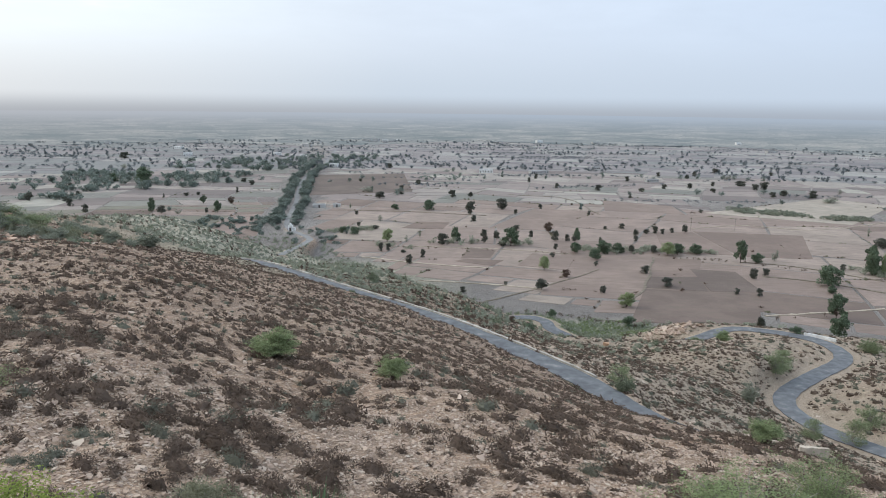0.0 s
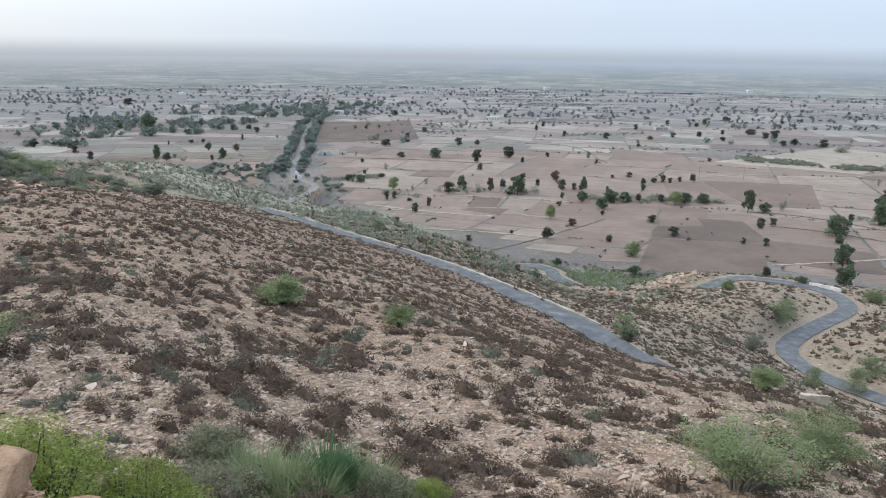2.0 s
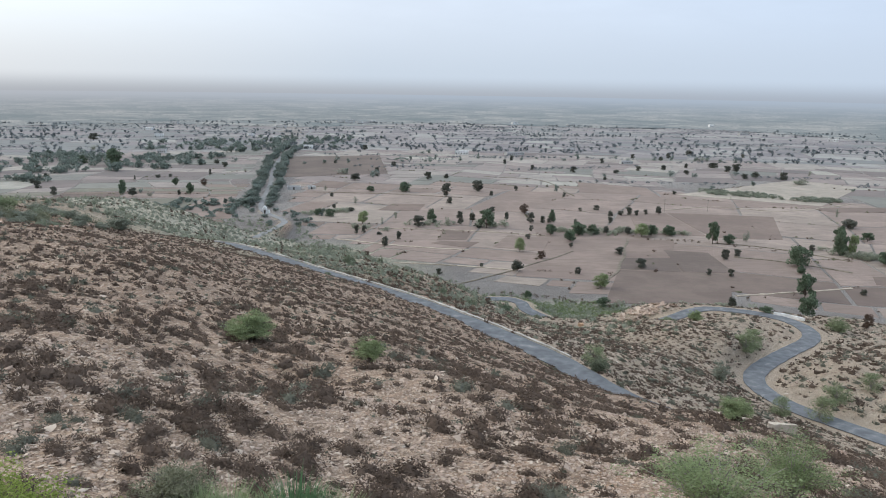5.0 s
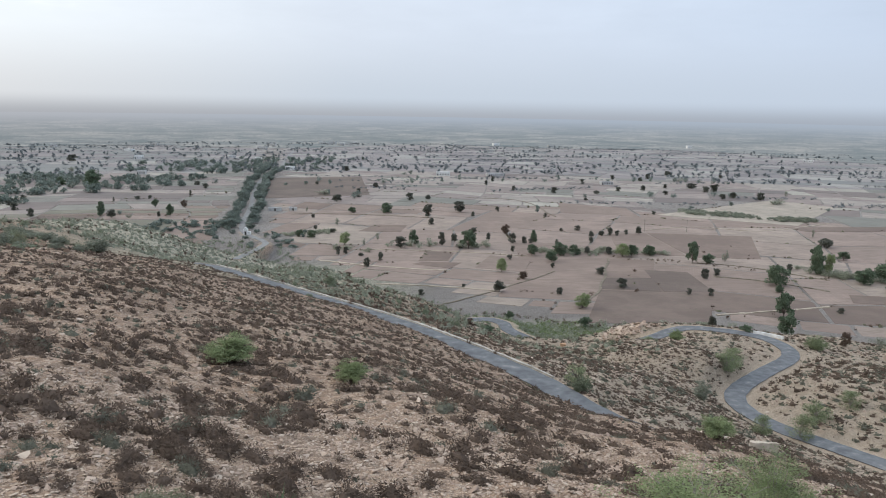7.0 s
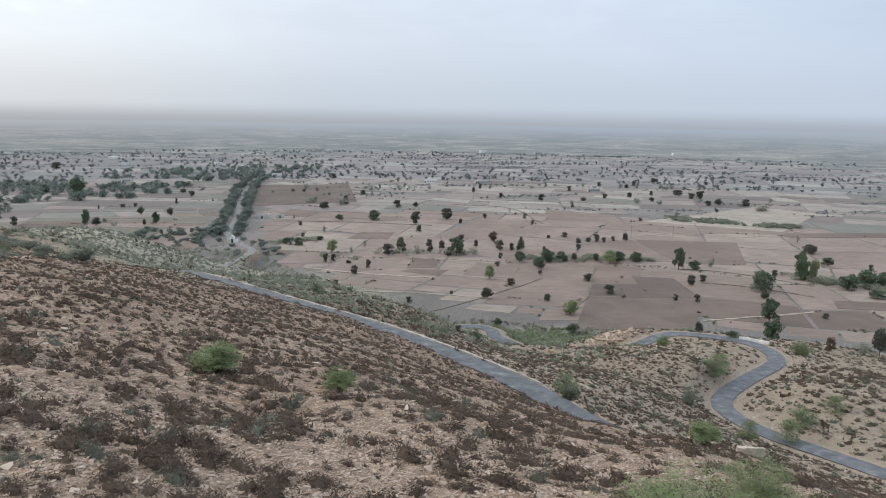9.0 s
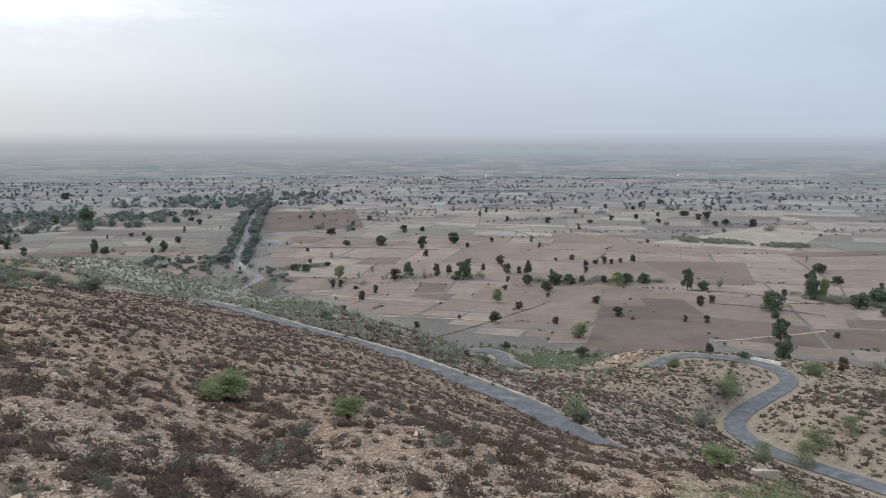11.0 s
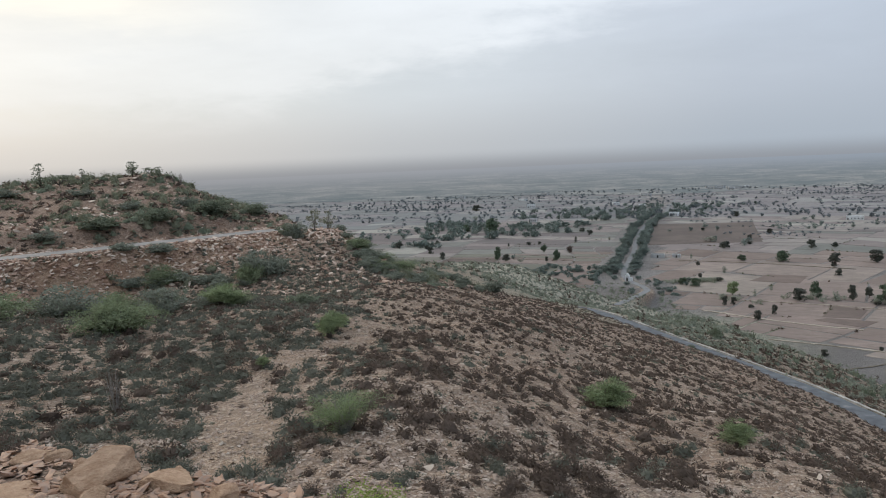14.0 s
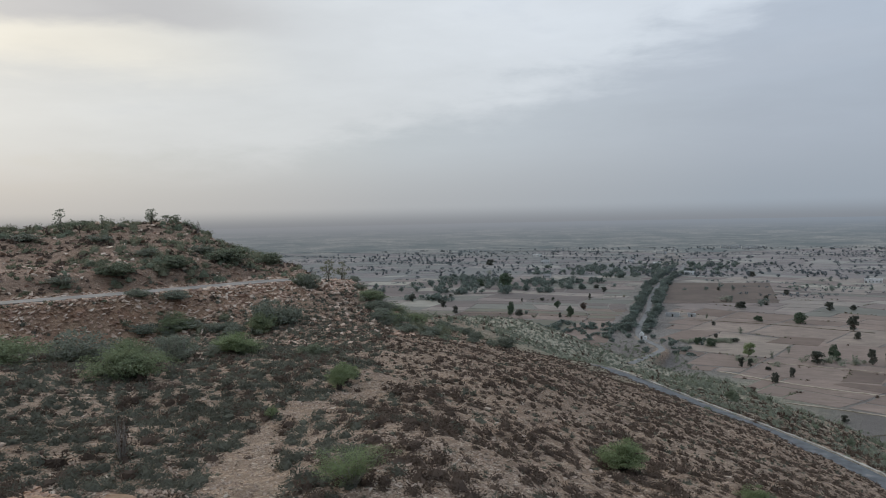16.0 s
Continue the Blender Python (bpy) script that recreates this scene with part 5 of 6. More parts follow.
# kind, then places as x, y, width, height
BUSHES = [
    ("green", [(-8.2, 33.6, 2.62, 1.61), (-2.3, 32.5, 1.73, 1.38), (24.3, 49.7, 2.98, 2.11), (68.1, 164.9, 4.15, 3.1), (104, 164.8, 7.09, 5.05), (63.3, 170.5, 4.53, 2.53), (-24.7, 33.5, 1.77, 1.61), (-42, 42.9, 3.49, 2.07), (-39.2, 30.4, 6.82, 3.07), (-51.6, 28.4, 9.47, 3.17), (-66.8, 51.5, 8.16, 3.45), (-42.5, 44.2, 4.55, 2.11), (-25.5, 35.2, 1.84, 1.38), (-49.5, 79.2, 4.49, 2.72), (-22.3, 25, 0.72, 0.63)]),
    ("dark", [(-17.5, 132.9, 1.54, 1.6), (23.6, 86.5, 2.76, 1.82), (-15.9, 158.3, 2.6, 1.88), (-79.9, 44.4, 4.08, 4.24), (-80.9, 62.1, 6.48, 3.57), (-83.3, 56, 4.79, 2.4), (-78.5, 69.8, 5.84, 3.35), (-76.7, 78, 7.82, 4.79), (-77, 87.2, 5.55, 3.71), (-57.5, 63.4, 4.53, 3.62), (-67.5, 59.6, 5.05, 3.21), (-55.9, 83.5, 5.61, 3.23), (-57.6, 92.3, 5.22, 2.63), (-51.7, 88.9, 5.77, 3.67), (-63.6, 77.9, 2.88, 1.61), (-97.7, 47.9, 5.18, 3.46), (-85.8, 90.2, 4.94, 1.58), (-81.1, 76.6, 5.32, 2.66), (-84.8, 70.1, 5.24, 2.1), (-98.9, 52.2, 4.44, 2.67), (-104.8, 65, 6.85, 2.35), (-93.7, 69, 5.54, 2.22), (-37, 46.6, 2.88, 1.08)]),
    ("feather", [(69, 139.2, 6.0, 5.0), (72.5, 143.5, 6.0, 4.0), (57.7, 103, 4.2, 3.6), (66, 105.5, 5.5, 4.2), (71.5, 110.5, 5.5, 3.6), (79, 113, 5.0, 3.2)]),
    ("grey", [(53.5, 116.4, 3.27, 3.4), (-51.2, 35.4, 5.51, 2.44), (-46.5, 41, 4, 2.34)]),
    ("crest", [(-51.3, 79.1, 5.28, 2.13), (-46.9, 77.9, 5.84, 2.37), (-49.5, 94.5, 5.14, 1.91), (-42.2, 89.0, 4.76, 1.61), (-62.8, 91.1, 4.41, 2.31), (-46.0, 83.0, 4.58, 2.01), (-40.5, 96.0, 4.21, 1.54), (-62.1, 77.8, 3.17, 2.07), (-58.6, 65.4, 4.22, 2.84), (-44.3, 44.4, 4.54, 2.31), (-67.4, 60.6, 8.71, 3.67), (-70.6, 57.4, 6.56, 3.68), (-60.3, 61.8, 5.54, 2.45), (-56.5, 66.8, 4.2, 1.98), (-49.5, 78.6, 4.5, 1.4), (-53, 82, 4.2, 1.3), (-57, 86, 4.0, 1.4), (-46.6, 92.1, 5.0, 1.3)]),
    ("acacia", [(5.75, 12.2, 3.3, 1.55), (8.5, 14.4, 2.7, 1.5), (-11.9, 16.6, 2.7, 1.25)]),
    ("rush", [(-2.15, 11.35, 1.3, 1.35), (-1.85, 11.5, 0.9, 1.1)]),
    ("grass", [(-3.3, 11.3, 1.5, 0.8), (-2.8, 10.8, 1.5, 0.9), (-1.4, 11.6, 1.4, 0.8), (-3.9, 11.6, 1.2, 0.6), (-2.2, 10.6, 1.4, 0.7), (-1.0, 11.0, 1.0, 0.5)]),
    ("lime", [(-0.3, 11.2, 0.93, 0.48)]),
    ("dull", [(-3.7, 10.3, 1.6, 0.55), (-1.0, 11.1, 1.3, 0.45), (-4.6, 12.2, 1.6, 0.6)]),
    ("pale", [(-28.3, 14.2, 1.61, 2.2)]),
    ("twig", [(-22.4, 17.1, 1.03, 1.96)]),
    ("sky", [(-104.8, 70.6, 2.9, 4.0), (-96.1, 80.6, 2.7, 2.8), (-99.7, 74.3, 1.7, 2.5), (-93.2, 83.2, 2.0, 2.0)]),
    ("umbrella", [(-101.8, 71.9, 4.35, 2.37), (-94.4, 82.4, 2.19, 1.79)]),
    ("twig", [(-90.3, 83.6, 0.68, 2.15), (-89.5, 84.2, 0.88, 2.34)]),
    ("rtree", [(-62.3, 82.6, 2.8, 3.14), (-63.5, 87.5, 2.75, 3.11)]),
    ("mid", [(24.6, 92.0, 4.2, 3.3)]),
    ("lime", [(-4.6, 6.7, 2.2, 2.15), (-3.45, 6.9, 1.5, 1.7)]),
]
for kind, rows in BUSHES:
    for x, y, wide, high in rows:
        if kind in ("dark", "green") and x < -70:
            BUSH_KINDS["dark" if high > 3 else "grey"].put(x, y, wide * 0.85, high * 0.5)
        elif kind == "crest" and wide > 4.3:
            for dx, dy, k in ((0, 0, 0.62), (0.55, 0.2, 0.45), (-0.5, 0.3, 0.5), (0.15, -0.55, 0.4)):
                BUSH_KINDS["crest" if k > 0.45 else "grey"].put(x + dx * wide * 0.8, y + dy * wide * 0.8, wide * k, min(high, 1.7) * (0.3 + 0.5 * k))
        elif kind in ("dark", "green") and wide > 4.4:
            BUSH_KINDS["thornlight" if x > -70 else "thicket"].put(x, y, wide * 0.9, high * (0.4 if -62 < x < -45 and y > 75 else 0.6))
        else:
            BUSH_KINDS[kind].put(x, y, wide * 1.05, high)


# ---------------------------------------------------------------- shrubs and stones strewn over the hill
def clear_of(x, y):
    """False on roads, shoulders and the bare path."""
    ok = np.ones(x.shape, bool)
    for name, line in LINES.items():
        for q in line[::2]:
            ok &= np.hypot(x - q[0], y - q[1]) > WIDTHS[name] / 2 + (1.7 if name == "low" else 0.45)
    for q in PATH:
        ok &= np.hypot(x - q[0], y - q[1]) > 0.8 + 0.5 * wobble(x, y, 2.2, 27) + 0.4 * (y < 19)
    return ok


def strew(seed, number, density, x0=-130, x1=130, y0=-5, y1=330):
    """Random places, thinned by a density between 0 and 1."""
    rng = np.random.RandomState(seed)
    x, y = rng.uniform(x0, x1, number), rng.uniform(y0, y1, number)
    keep = rng.uniform(size=number) < density(x, y)
    x, y = x[keep], y[keep]
    keep = clear_of(x, y) & ~((np.hypot(x, y) < 7) & (y < 4.2))
    return x[keep], y[keep]


def tuft_shape(rng, flecks, size, sides):
    """A low dry shrub: a dense lumpy heart with small twigs and dry leaves standing out of it."""
    p1, p2 = rng.uniform(0, 6.3, 2)

    def lump(a, e):
        return 0.80 + 0.20 * np.sin(2 * a + p1) * np.cos(e) + 0.14 * np.sin(5 * a + p2 + 3 * e)
    w = np.arange(sides) * 2 * np.pi / sides
    foot = np.stack([0.66 * lump(w, 0) * np.cos(w), 0.66 * lump(w, 0) * np.sin(w), np.full(sides, -0.12)], 1)
    rise = lump(w + 0.4, 0.7)
    ring = np.stack([0.42 * rise * np.cos(w + 0.4), 0.42 * rise * np.sin(w + 0.4), 0.40 * rise + rng.uniform(-0.1, 0.1, sides)], 1)
    apex = np.array([[rng.uniform(-0.15, 0.15), rng.uniform(-0.15, 0.15), 0.54]])
    heart = []
    for i in range(sides):
        j = (i + 1) % sides
        heart += [foot[i], foot[j], ring[i], foot[j], ring[j], ring[i], ring[i], ring[j], apex[0]]
    a, e = rng.uniform(0, 2 * np.pi, flecks), np.arcsin(rng.uniform(0.0, 1.0, flecks))
    r = lump(a, e) * rng.uniform(0.25, 1.15, flecks) ** 0.5
    d = np.stack([np.cos(a) * np.cos(e), np.sin(a) * np.cos(e), np.sin(e)], 1)
    p = d * r[:, None]
    u = d * 0.9 + rng.normal(scale=0.7, size=(flecks, 3))
    u /= np.linalg.norm(u, axis=1)[:, None]
    v = np.cross(u, rng.normal(size=(flecks, 3)))
    v /= np.linalg.norm(v, axis=1)[:, None] + 1e-9
    l = size * rng.uniform(0.6, 1.5, flecks)[:, None]
    out = np.stack([p - u * l * 0.8 - v * l * 0.40, p - u * l * 0.8 + v * l * 0.40, p + u * l * 1.1], 1).reshape(-1, 3)
    out[:, 2] = np.maximum(out[:, 2], -0.05)
    return np.vstack([np.array(heart), out])


CONTOUR = math.atan2(-0.82, 0.57)  # the way the slope runs level


def tufts(name, label, x, y, wide, high, mats, pick, seed, blades=34, thick=0.16, sides=6, long=1.0):
    """One mesh of very many shrubs; wide and high are arrays, long stretches them along the slope."""
    rng = np.random.RandomState(seed)
    shapes = [tuft_shape(rng, blades, thick, sides) for _ in range(9)]
    blades += sides * 3
    z = height(x, y)
    which = rng.randint(0, 9, len(x))
    turn = rng.uniform(0, 2 * np.pi, len(x)) if long == 1.0 else CONTOUR + rng.normal(0, 0.3, len(x)) + np.pi * rng.randint(0, 2, len(x))
    co = np.empty((len(x), blades * 3, 3), np.float32)
    for k, s in enumerate(shapes):
        m = which == k
        c, sn = np.cos(turn[m])[:, None], np.sin(turn[m])[:, None]
        px, py = s[:, 0] * long, s[:, 1] / math.sqrt(long)
        co[m, :, 0] = x[m][:, None] + (px * c - py * sn) * wide[m][:, None] / 2
        co[m, :, 1] = y[m][:, None] + (px * sn + py * c) * wide[m][:, None] / 2
        co[m, :, 2] = z[m][:, None] - 0.03 + s[:, 2] * high[m][:, None]
    tint = np.repeat(rng.uniform(0, 1, len(x)), blades * 3)
    idx = np.repeat(pick, blades)
    me = tri_mesh(name, co.reshape(-1, 3), np.arange(len(x) * blades * 3).reshape(-1, 3), mats, tint, idx)
    return tagged(new(name, me), label, "shrubs", kind="stuff")


def lattice(seed, along, down, density, x0, x1, y0, y1, jitter=0.36):
    """Places spaced out as shrubs are that keep clear of one another, in loose rows along the slope."""
    rng = np.random.RandomState(seed)
    cx, cy, reach = (x0 + x1) / 2, (y0 + y1) / 2, math.hypot(x1 - x0, y1 - y0) / 2
    u, v = np.meshgrid(np.arange(-reach, reach, along), np.arange(-reach, reach, down))
    u[::2] += along / 2
    u = u + 0.9 * wobble(u, v, 13, seed) + rng.normal(0, jitter * along, u.shape)
    v = v + 0.7 * wobble(u, v, 11, seed + 1) + rng.normal(0, jitter * down, v.shape)
    x, y = (cx + 0.57 * u + 0.82 * v).ravel(), (cy - 0.82 * u + 0.57 * v).ravel()
    keep = (x > x0) & (x < x1) & (y > y0) & (y < y1)
    x, y = x[keep], y[keep]
    keep = rng.uniform(size=len(x)) < density(x, y)
    x, y = x[keep], y[keep]
    keep = clear_of(x, y) & ~((np.hypot(x, y) < 7) & (y < 4.2))
    return x[keep], y[keep]


def patchy(x, y, scale, seed, lo, hi):
    return np.clip((wobble(x, y, scale, seed) + 0.2 - lo) / (hi - lo), 0, 1)


def slope_density(x, y):
    r = np.hypot(x, y)
    d = 0.50 + 0.50 * patchy(x, y, 7.0, 31, -0.6, 0.0) + 0.35 * np.clip((-x - 2) / 5, 0, 1) - 0.12 * np.clip(x / 4, 0, 1) * (r < 30)
    d = np.maximum(d, 0.90 * np.clip((r - 26) / 16, 0, 1))
    d = d * (0.72 + 0.28 * patchy(x, y, 16, 32, -0.6, 0.1)) * np.clip((170 - y) / 20, 0, 1)
    return d * np.clip((x + 72) / 16, 0.1, 1) * (y < 175 - 0.3 * x) * (1 - 0.85 * bank_at(x, y, height(x, y)) * (x < -45))


rng = np.random.RandomState(12)
x, y = lattice(101, 0.89, 0.67, slope_density, -70, 66, -2, 165)
r = np.hypot(x, y)
full = patchy(x, y, 7.0, 31, -0.3, 0.5)
w = (0.36 + 0.66 * rng.uniform(size=len(x)) ** 1.35) * (0.95 + 0.6 * full * np.clip((60 - r) / 25, 0, 1) + 0.12 * np.clip((r - 35) / 30, 0, 1))
pick = (rng.uniform(size=len(x)) < 0.07 + 0.13 * (wobble(x, y, 11, 44) > 0.35) + 0.75 * np.clip((-x - 0.60 * y + 1) / 8, 0, 1)).astype(int)
low = w * rng.uniform(0.24, 0.44, len(x))
for lo, hi, flecks, size, sides in ((0, 20, 420, 0.075, 7), (20, 42, 110, 0.125, 5), (42, 70, 32, 0.23, 4), (70, 999, 11, 0.38, 3)):
    m = (r >= lo) & (r < hi)
    tufts("dry_shrubs", "low dark brown dry shrubs over the stony slope", x[m], y[m], w[m], low[m], [m_dry, m_drygrey], pick[m], 1 + lo, flecks, size, sides, 1.3)
# sprigs and dead tufts in the gaps
x, y = lattice(114, 0.62, 0.55, lambda x, y: 0.34 * (np.hypot(x, y) < 62) * (0.3 + 0.7 * patchy(x, y, 5, 36, -0.5, 0.3)), -60, 50, 2, 62, 0.5)
w = rng.uniform(0.14, 0.42, len(x))
tufts("dry_sprigs", "small dead sprigs between the shrubs", x, y, w, w * rng.uniform(0.3, 0.7, len(x)), [m_dry, m_drygrey], (rng.uniform(size=len(x)) < 0.4).astype(int), 19, 14, 0.24, 4)


def bowl_density(x, y):
    return (0.62 + 0.38 * patchy(x, y, 5.0, 51, -0.6, 0.3)) * np.clip((-3 - x - 0.56 * y) / 6, 0, 1) * np.clip((90 - y) / 20, 0, 1) * np.clip((y + 20) / 10, 0, 1) * (1 - 0.85 * bank_at(x, y, height(x, y)))


x, y = lattice(102, 0.98, 0.8, bowl_density, -82, -4, 3, 95, 0.42)
w = rng.uniform(0.6, 1.45, len(x))
pick = (rng.uniform(size=len(x)) < 0.70).astype(int)
low, r = w * rng.uniform(0.28, 0.5, len(x)), np.hypot(x, y)
for lo, hi, flecks, size, sides in ((0, 26, 340, 0.075, 7), (26, 45, 100, 0.125, 5), (45, 999, 36, 0.20, 4)):
    m = (r >= lo) & (r < hi)
    tufts("hill_scrub", "grey-green and brown scrub in the hollow", x[m], y[m], w[m], low[m], [m_dry, m_drygrey], pick[m], 3 + lo, flecks, size, sides)


def knoll_density(x, y):
    return (0.08 + 0.5 * patchy(x, y, 7.0, 61, -0.4, 0.4)) * np.clip((-66 - x) / 6, 0, 1) * (y > 8) * (1 - 0.9 * bank_at(x, y, height(x, y)))


x, y = strew(103, 17000, knoll_density, -140, -60, 0, 150)
w = rng.uniform(0.6, 1.8, len(x))
pick = (rng.uniform(size=len(x)) < 0.42).astype(int)
tufts("knoll_scrub", "dark olive scrub over the knoll", x, y, w, w * rng.uniform(0.22, 0.5, len(x)), [m_dry, m_dull], pick, 4, 15, 0.32, 5)


def thicket_density(x, y):
    z = height(x, y)
    face = np.clip(1.5 - np.hypot((x + 80) / 10, (y - 75) / 16), 0, 1) * (z > 61.2)
    rim = np.clip((z - 67.3) / 0.8, 0, 1) * 0.55
    crest = np.clip(1.3 - np.hypot((x + 50) / 9, (y - 86) / 9), 0, 1)
    hollow = np.clip(1.4 - np.hypot((x + 66) / 6, (y - 46) / 15), 0, 1) * (z < 60)
    return np.maximum(np.maximum(np.maximum(face, rim) * (x < -66), crest), hollow) * (0.35 + 0.65 * patchy(x, y, 6, 63, -0.5, 0.2))


x, y = lattice(115, 1.7, 1.5, thicket_density, -135, -38, 20, 110, 0.5)
w = rng.uniform(1.0, 3.0, len(x))
tufts("knoll_thicket", "close dark green thorn scrub on the knoll and crest", x, y, w, w * rng.uniform(0.34, 0.6, len(x)), [m_hill, m_dull], (rng.uniform(size=len(x)) < 0.6).astype(int), 18, 150, 0.085, 7)


def lower_density(x, y):
    return (0.25 + 0.75 * patchy(x, y, 5.0, 71, -0.4, 0.4)) * (height(x, y) > 1.0) * (hill_side(x, y) > 2.5) * np.clip((24 - x) / 12, 0, 1)


x, y = lattice(104, 2.0, 1.5, lower_density, -140, 135, 60, 330)
w = rng.uniform(0.6, 1.5, len(x)) * np.where(x < 10, 1.35, 1.0)
turfy = np.clip((20 - x) / 40, 0, 1)
pick = (rng.uniform(size=len(x)) < 0.2 + 0.6 * turfy).astype(int)
tufts("lower_scrub", "brown and grey-green scrub on the lower slopes", x, y, w, w * rng.uniform(0.4, 0.65, len(x)), [m_dry, m_grey], pick, 5, 13, 0.32, 5, 1.25)

# taller weeds along the inner edge of the hill road
def verge_density(x, y):
    best = np.full(x.shape, 1e9)
    for q in LINES["main"]:
        best = np.minimum(best, np.hypot(x - q[0], y - q[1]))
    return (best < 3.9) * (hill_side(x, y) < 0) * (0.4 + 0.6 * patchy(x, y, 5.0, 73, -0.5, 0.2))


x, y = strew(113, 42000, verge_density, -60, 45, 60, 178)
w = rng.uniform(0.5, 1.2, len(x))
tufts("roadside_weeds", "dry and grey-green weeds along the hill road", x, y, w, w * rng.uniform(0.4, 0.75, len(x)), [m_dry, m_dull], (rng.uniform(size=len(x)) < 0.55).astype(int), 9, 30, 0.22)

x, y = lattice(111, 1.9, 1.5, lambda x, y: (0.42 + 0.58 * patchy(x, y, 8.0, 72, -0.5, 0.2) + 0.5 * (x > 72) * (y < 152)) * (height(x, y) > 2) * (hill_side(x, y) > 3), 20, 140, 70, 205)
w = (0.55 + 1.5 * rng.uniform(size=len(x)) ** 1.5) * (1 + 0.3 * (x > 72) * (y < 152))
tufts("spur_scrub", "dark brown and olive tufts round the hairpin", x, y, w, w * rng.uniform(0.3, 0.5, len(x)), [m_dry, m_drygrey], (rng.uniform(size=len(x)) < 0.42).astype(int), 8, 18, 0.28, 5, 1.3)


def valley_density(x, y):
    rim = np.interp(np.arctan2(x, y), np.arctan2(SCRUB[:, 0], SCRUB[:, 1]), np.hypot(SCRUB[:, 0], SCRUB[:, 1]))
    out = (1 - 0.8 * np.clip(1.5 - np.hypot((x + 88) / 52, (y - 250) / 58), 0, 1)) * np.clip((rim + 6 - np.hypot(x, y)) / 14, 0, 1) * (hill_side(x, y) > 5) * np.clip((62 - x) / 25, 0, 1) * np.clip((np.hypot(x, y) - 125) / 30, 0.2, 1)
    return out * (0.3 + 0.7 * patchy(x, y, 16, 91, -0.5, 0.3))


x, y = strew(105, 9000, valley_density, -125, 70, 140, 390)
keep = np.ones(len(x), bool)
for q in LINES["plain"][LINES["plain"][:, 1] < 400]:
    keep &= np.hypot(x - q[0], y - q[1] + 3) > 6.5
x, y = x[keep], y[keep]
w = rng.uniform(0.7, 3.0, len(x)) * (0.55 + 0.45 * (rng.uniform(size=len(x)) < 0.4))
tufts("valley_bushes", "green and grey thorn bushes filling the valley", x, y, w, w * rng.uniform(0.4, 0.7, len(x)), [m_hill, m_valley], (rng.uniform(size=len(x)) < 0.85).astype(int), 6, 36, 0.22)

x, y = strew(106, 8000, lambda x, y: np.clip(1.3 - np.hypot((x - 50) / 22, (y - 213) / 13), 0, 1) * 1.5, 10, 82, 188, 236)
w = rng.uniform(0.6, 1.9, len(x))
tufts("green_strip", "green grass and reeds in a damp strip", x, y, w, w * rng.uniform(0.3, 0.6, len(x)), [m_grass, m_valley], (rng.uniform(size=len(x)) < 0.5).astype(int), 7, 26, 0.25)


def stone_shape(rng, flat):
    """A sharp-edged broken stone: the hull of a few points in a flattened box."""
    bm = bmesh.new()
    for p in rng.uniform(-0.5, 0.5, (11, 3)) * (1.15, rng.uniform(0.6, 1.0), flat):
        bm.verts.new(p)
    out = bmesh.ops.convex_hull(bm, input=bm.verts)
    bmesh.ops.delete(bm, geom=[q for q in out["geom_interior"] if isinstance(q, bmesh.types.BMVert)], context="VERTS")
    bmesh.ops.triangulate(bm, faces=bm.faces)
    bm.verts.index_update()
    v = np.array([q.co for q in bm.verts])
    f = np.array([[q.index for q in t.verts] for t in bm.faces])
    bm.free()
    return v, f


def stones(name, label, x, y, size, mat, seed, flat=0.42, sink=0.3, zs=None):
    rng = np.random.RandomState(seed)
    shapes = [stone_shape(rng, flat) for _ in range(9)]
    z = height(x, y) if zs is None else zs
    which, turn = rng.randint(0, 9, len(x)), rng.uniform(0, 2 * np.pi, len(x))
    tilt = rng.normal(0, 0.25, (len(x), 2))
    places, faces, k = [], [], 0
    for j, (v, f) in enumerate(shapes):
        m = which == j
        c, sn, s = np.cos(turn[m])[:, None], np.sin(turn[m])[:, None], size[m][:, None]
        vx, vy = v[:, 0] * c - v[:, 1] * sn, v[:, 0] * sn + v[:, 1] * c
        vz = z[m][:, None] + s * (v[:, 2] + flat * (0.5 - sink) + vx * tilt[m, :1] + vy * tilt[m, 1:])
        places.append(np.stack([x[m][:, None] + vx * s, y[m][:, None] + vy * s, vz], 2).reshape(-1, 3))
        faces.append((f[None] + (k + np.arange(m.sum()) * len(v))[:, None, None]).reshape(-1, 3))
        k += m.sum() * len(v)
    return tagged(new(name, tri_mesh(name, np.vstack(places), np.vstack(faces), [mat])), label, "stones", kind="stuff")


def stone_density(x, y):
    return (0.2 + 0.8 * patchy(x, y, 5, 81, -0.4, 0.5)) * np.clip((60 - np.hypot(x, y)) / 40, 0.12, 1)


x, y = strew(107, 62000, stone_density, -70, 60, 3, 120)
size = 0.05 + 0.26 * rng.uniform(size=len(x)) ** 4 + np.clip(np.hypot(x, y) / 500, 0, 0.12)
stones("slope_stones", "pale flat stones strewn over the hillside", x, y, size, m_stone, 11)
x, y = strew(117, 90000, lambda x, y: (np.hypot(x, y) < 27) * (np.abs(np.arctan2(x, y) + 0.12) < 0.95) * (0.15 + 0.85 * patchy(x, y, 2.6, 84, -0.5, 0.4)), -26, 22, 7, 27)
size = 0.045 + 0.15 * rng.uniform(size=len(x)) ** 3
stones("slope_rubble", "small broken flat stones littering the slope", x, y, size, m_stone, 23, 0.4, 0.2)
rng = np.random.RandomState(55)
q = PATH[rng.randint(0, len(PATH), 5200)]
x, y = q[:, 0] + rng.normal(0, 0.75, len(q)), q[:, 1] + rng.normal(0, 0.75, len(q))
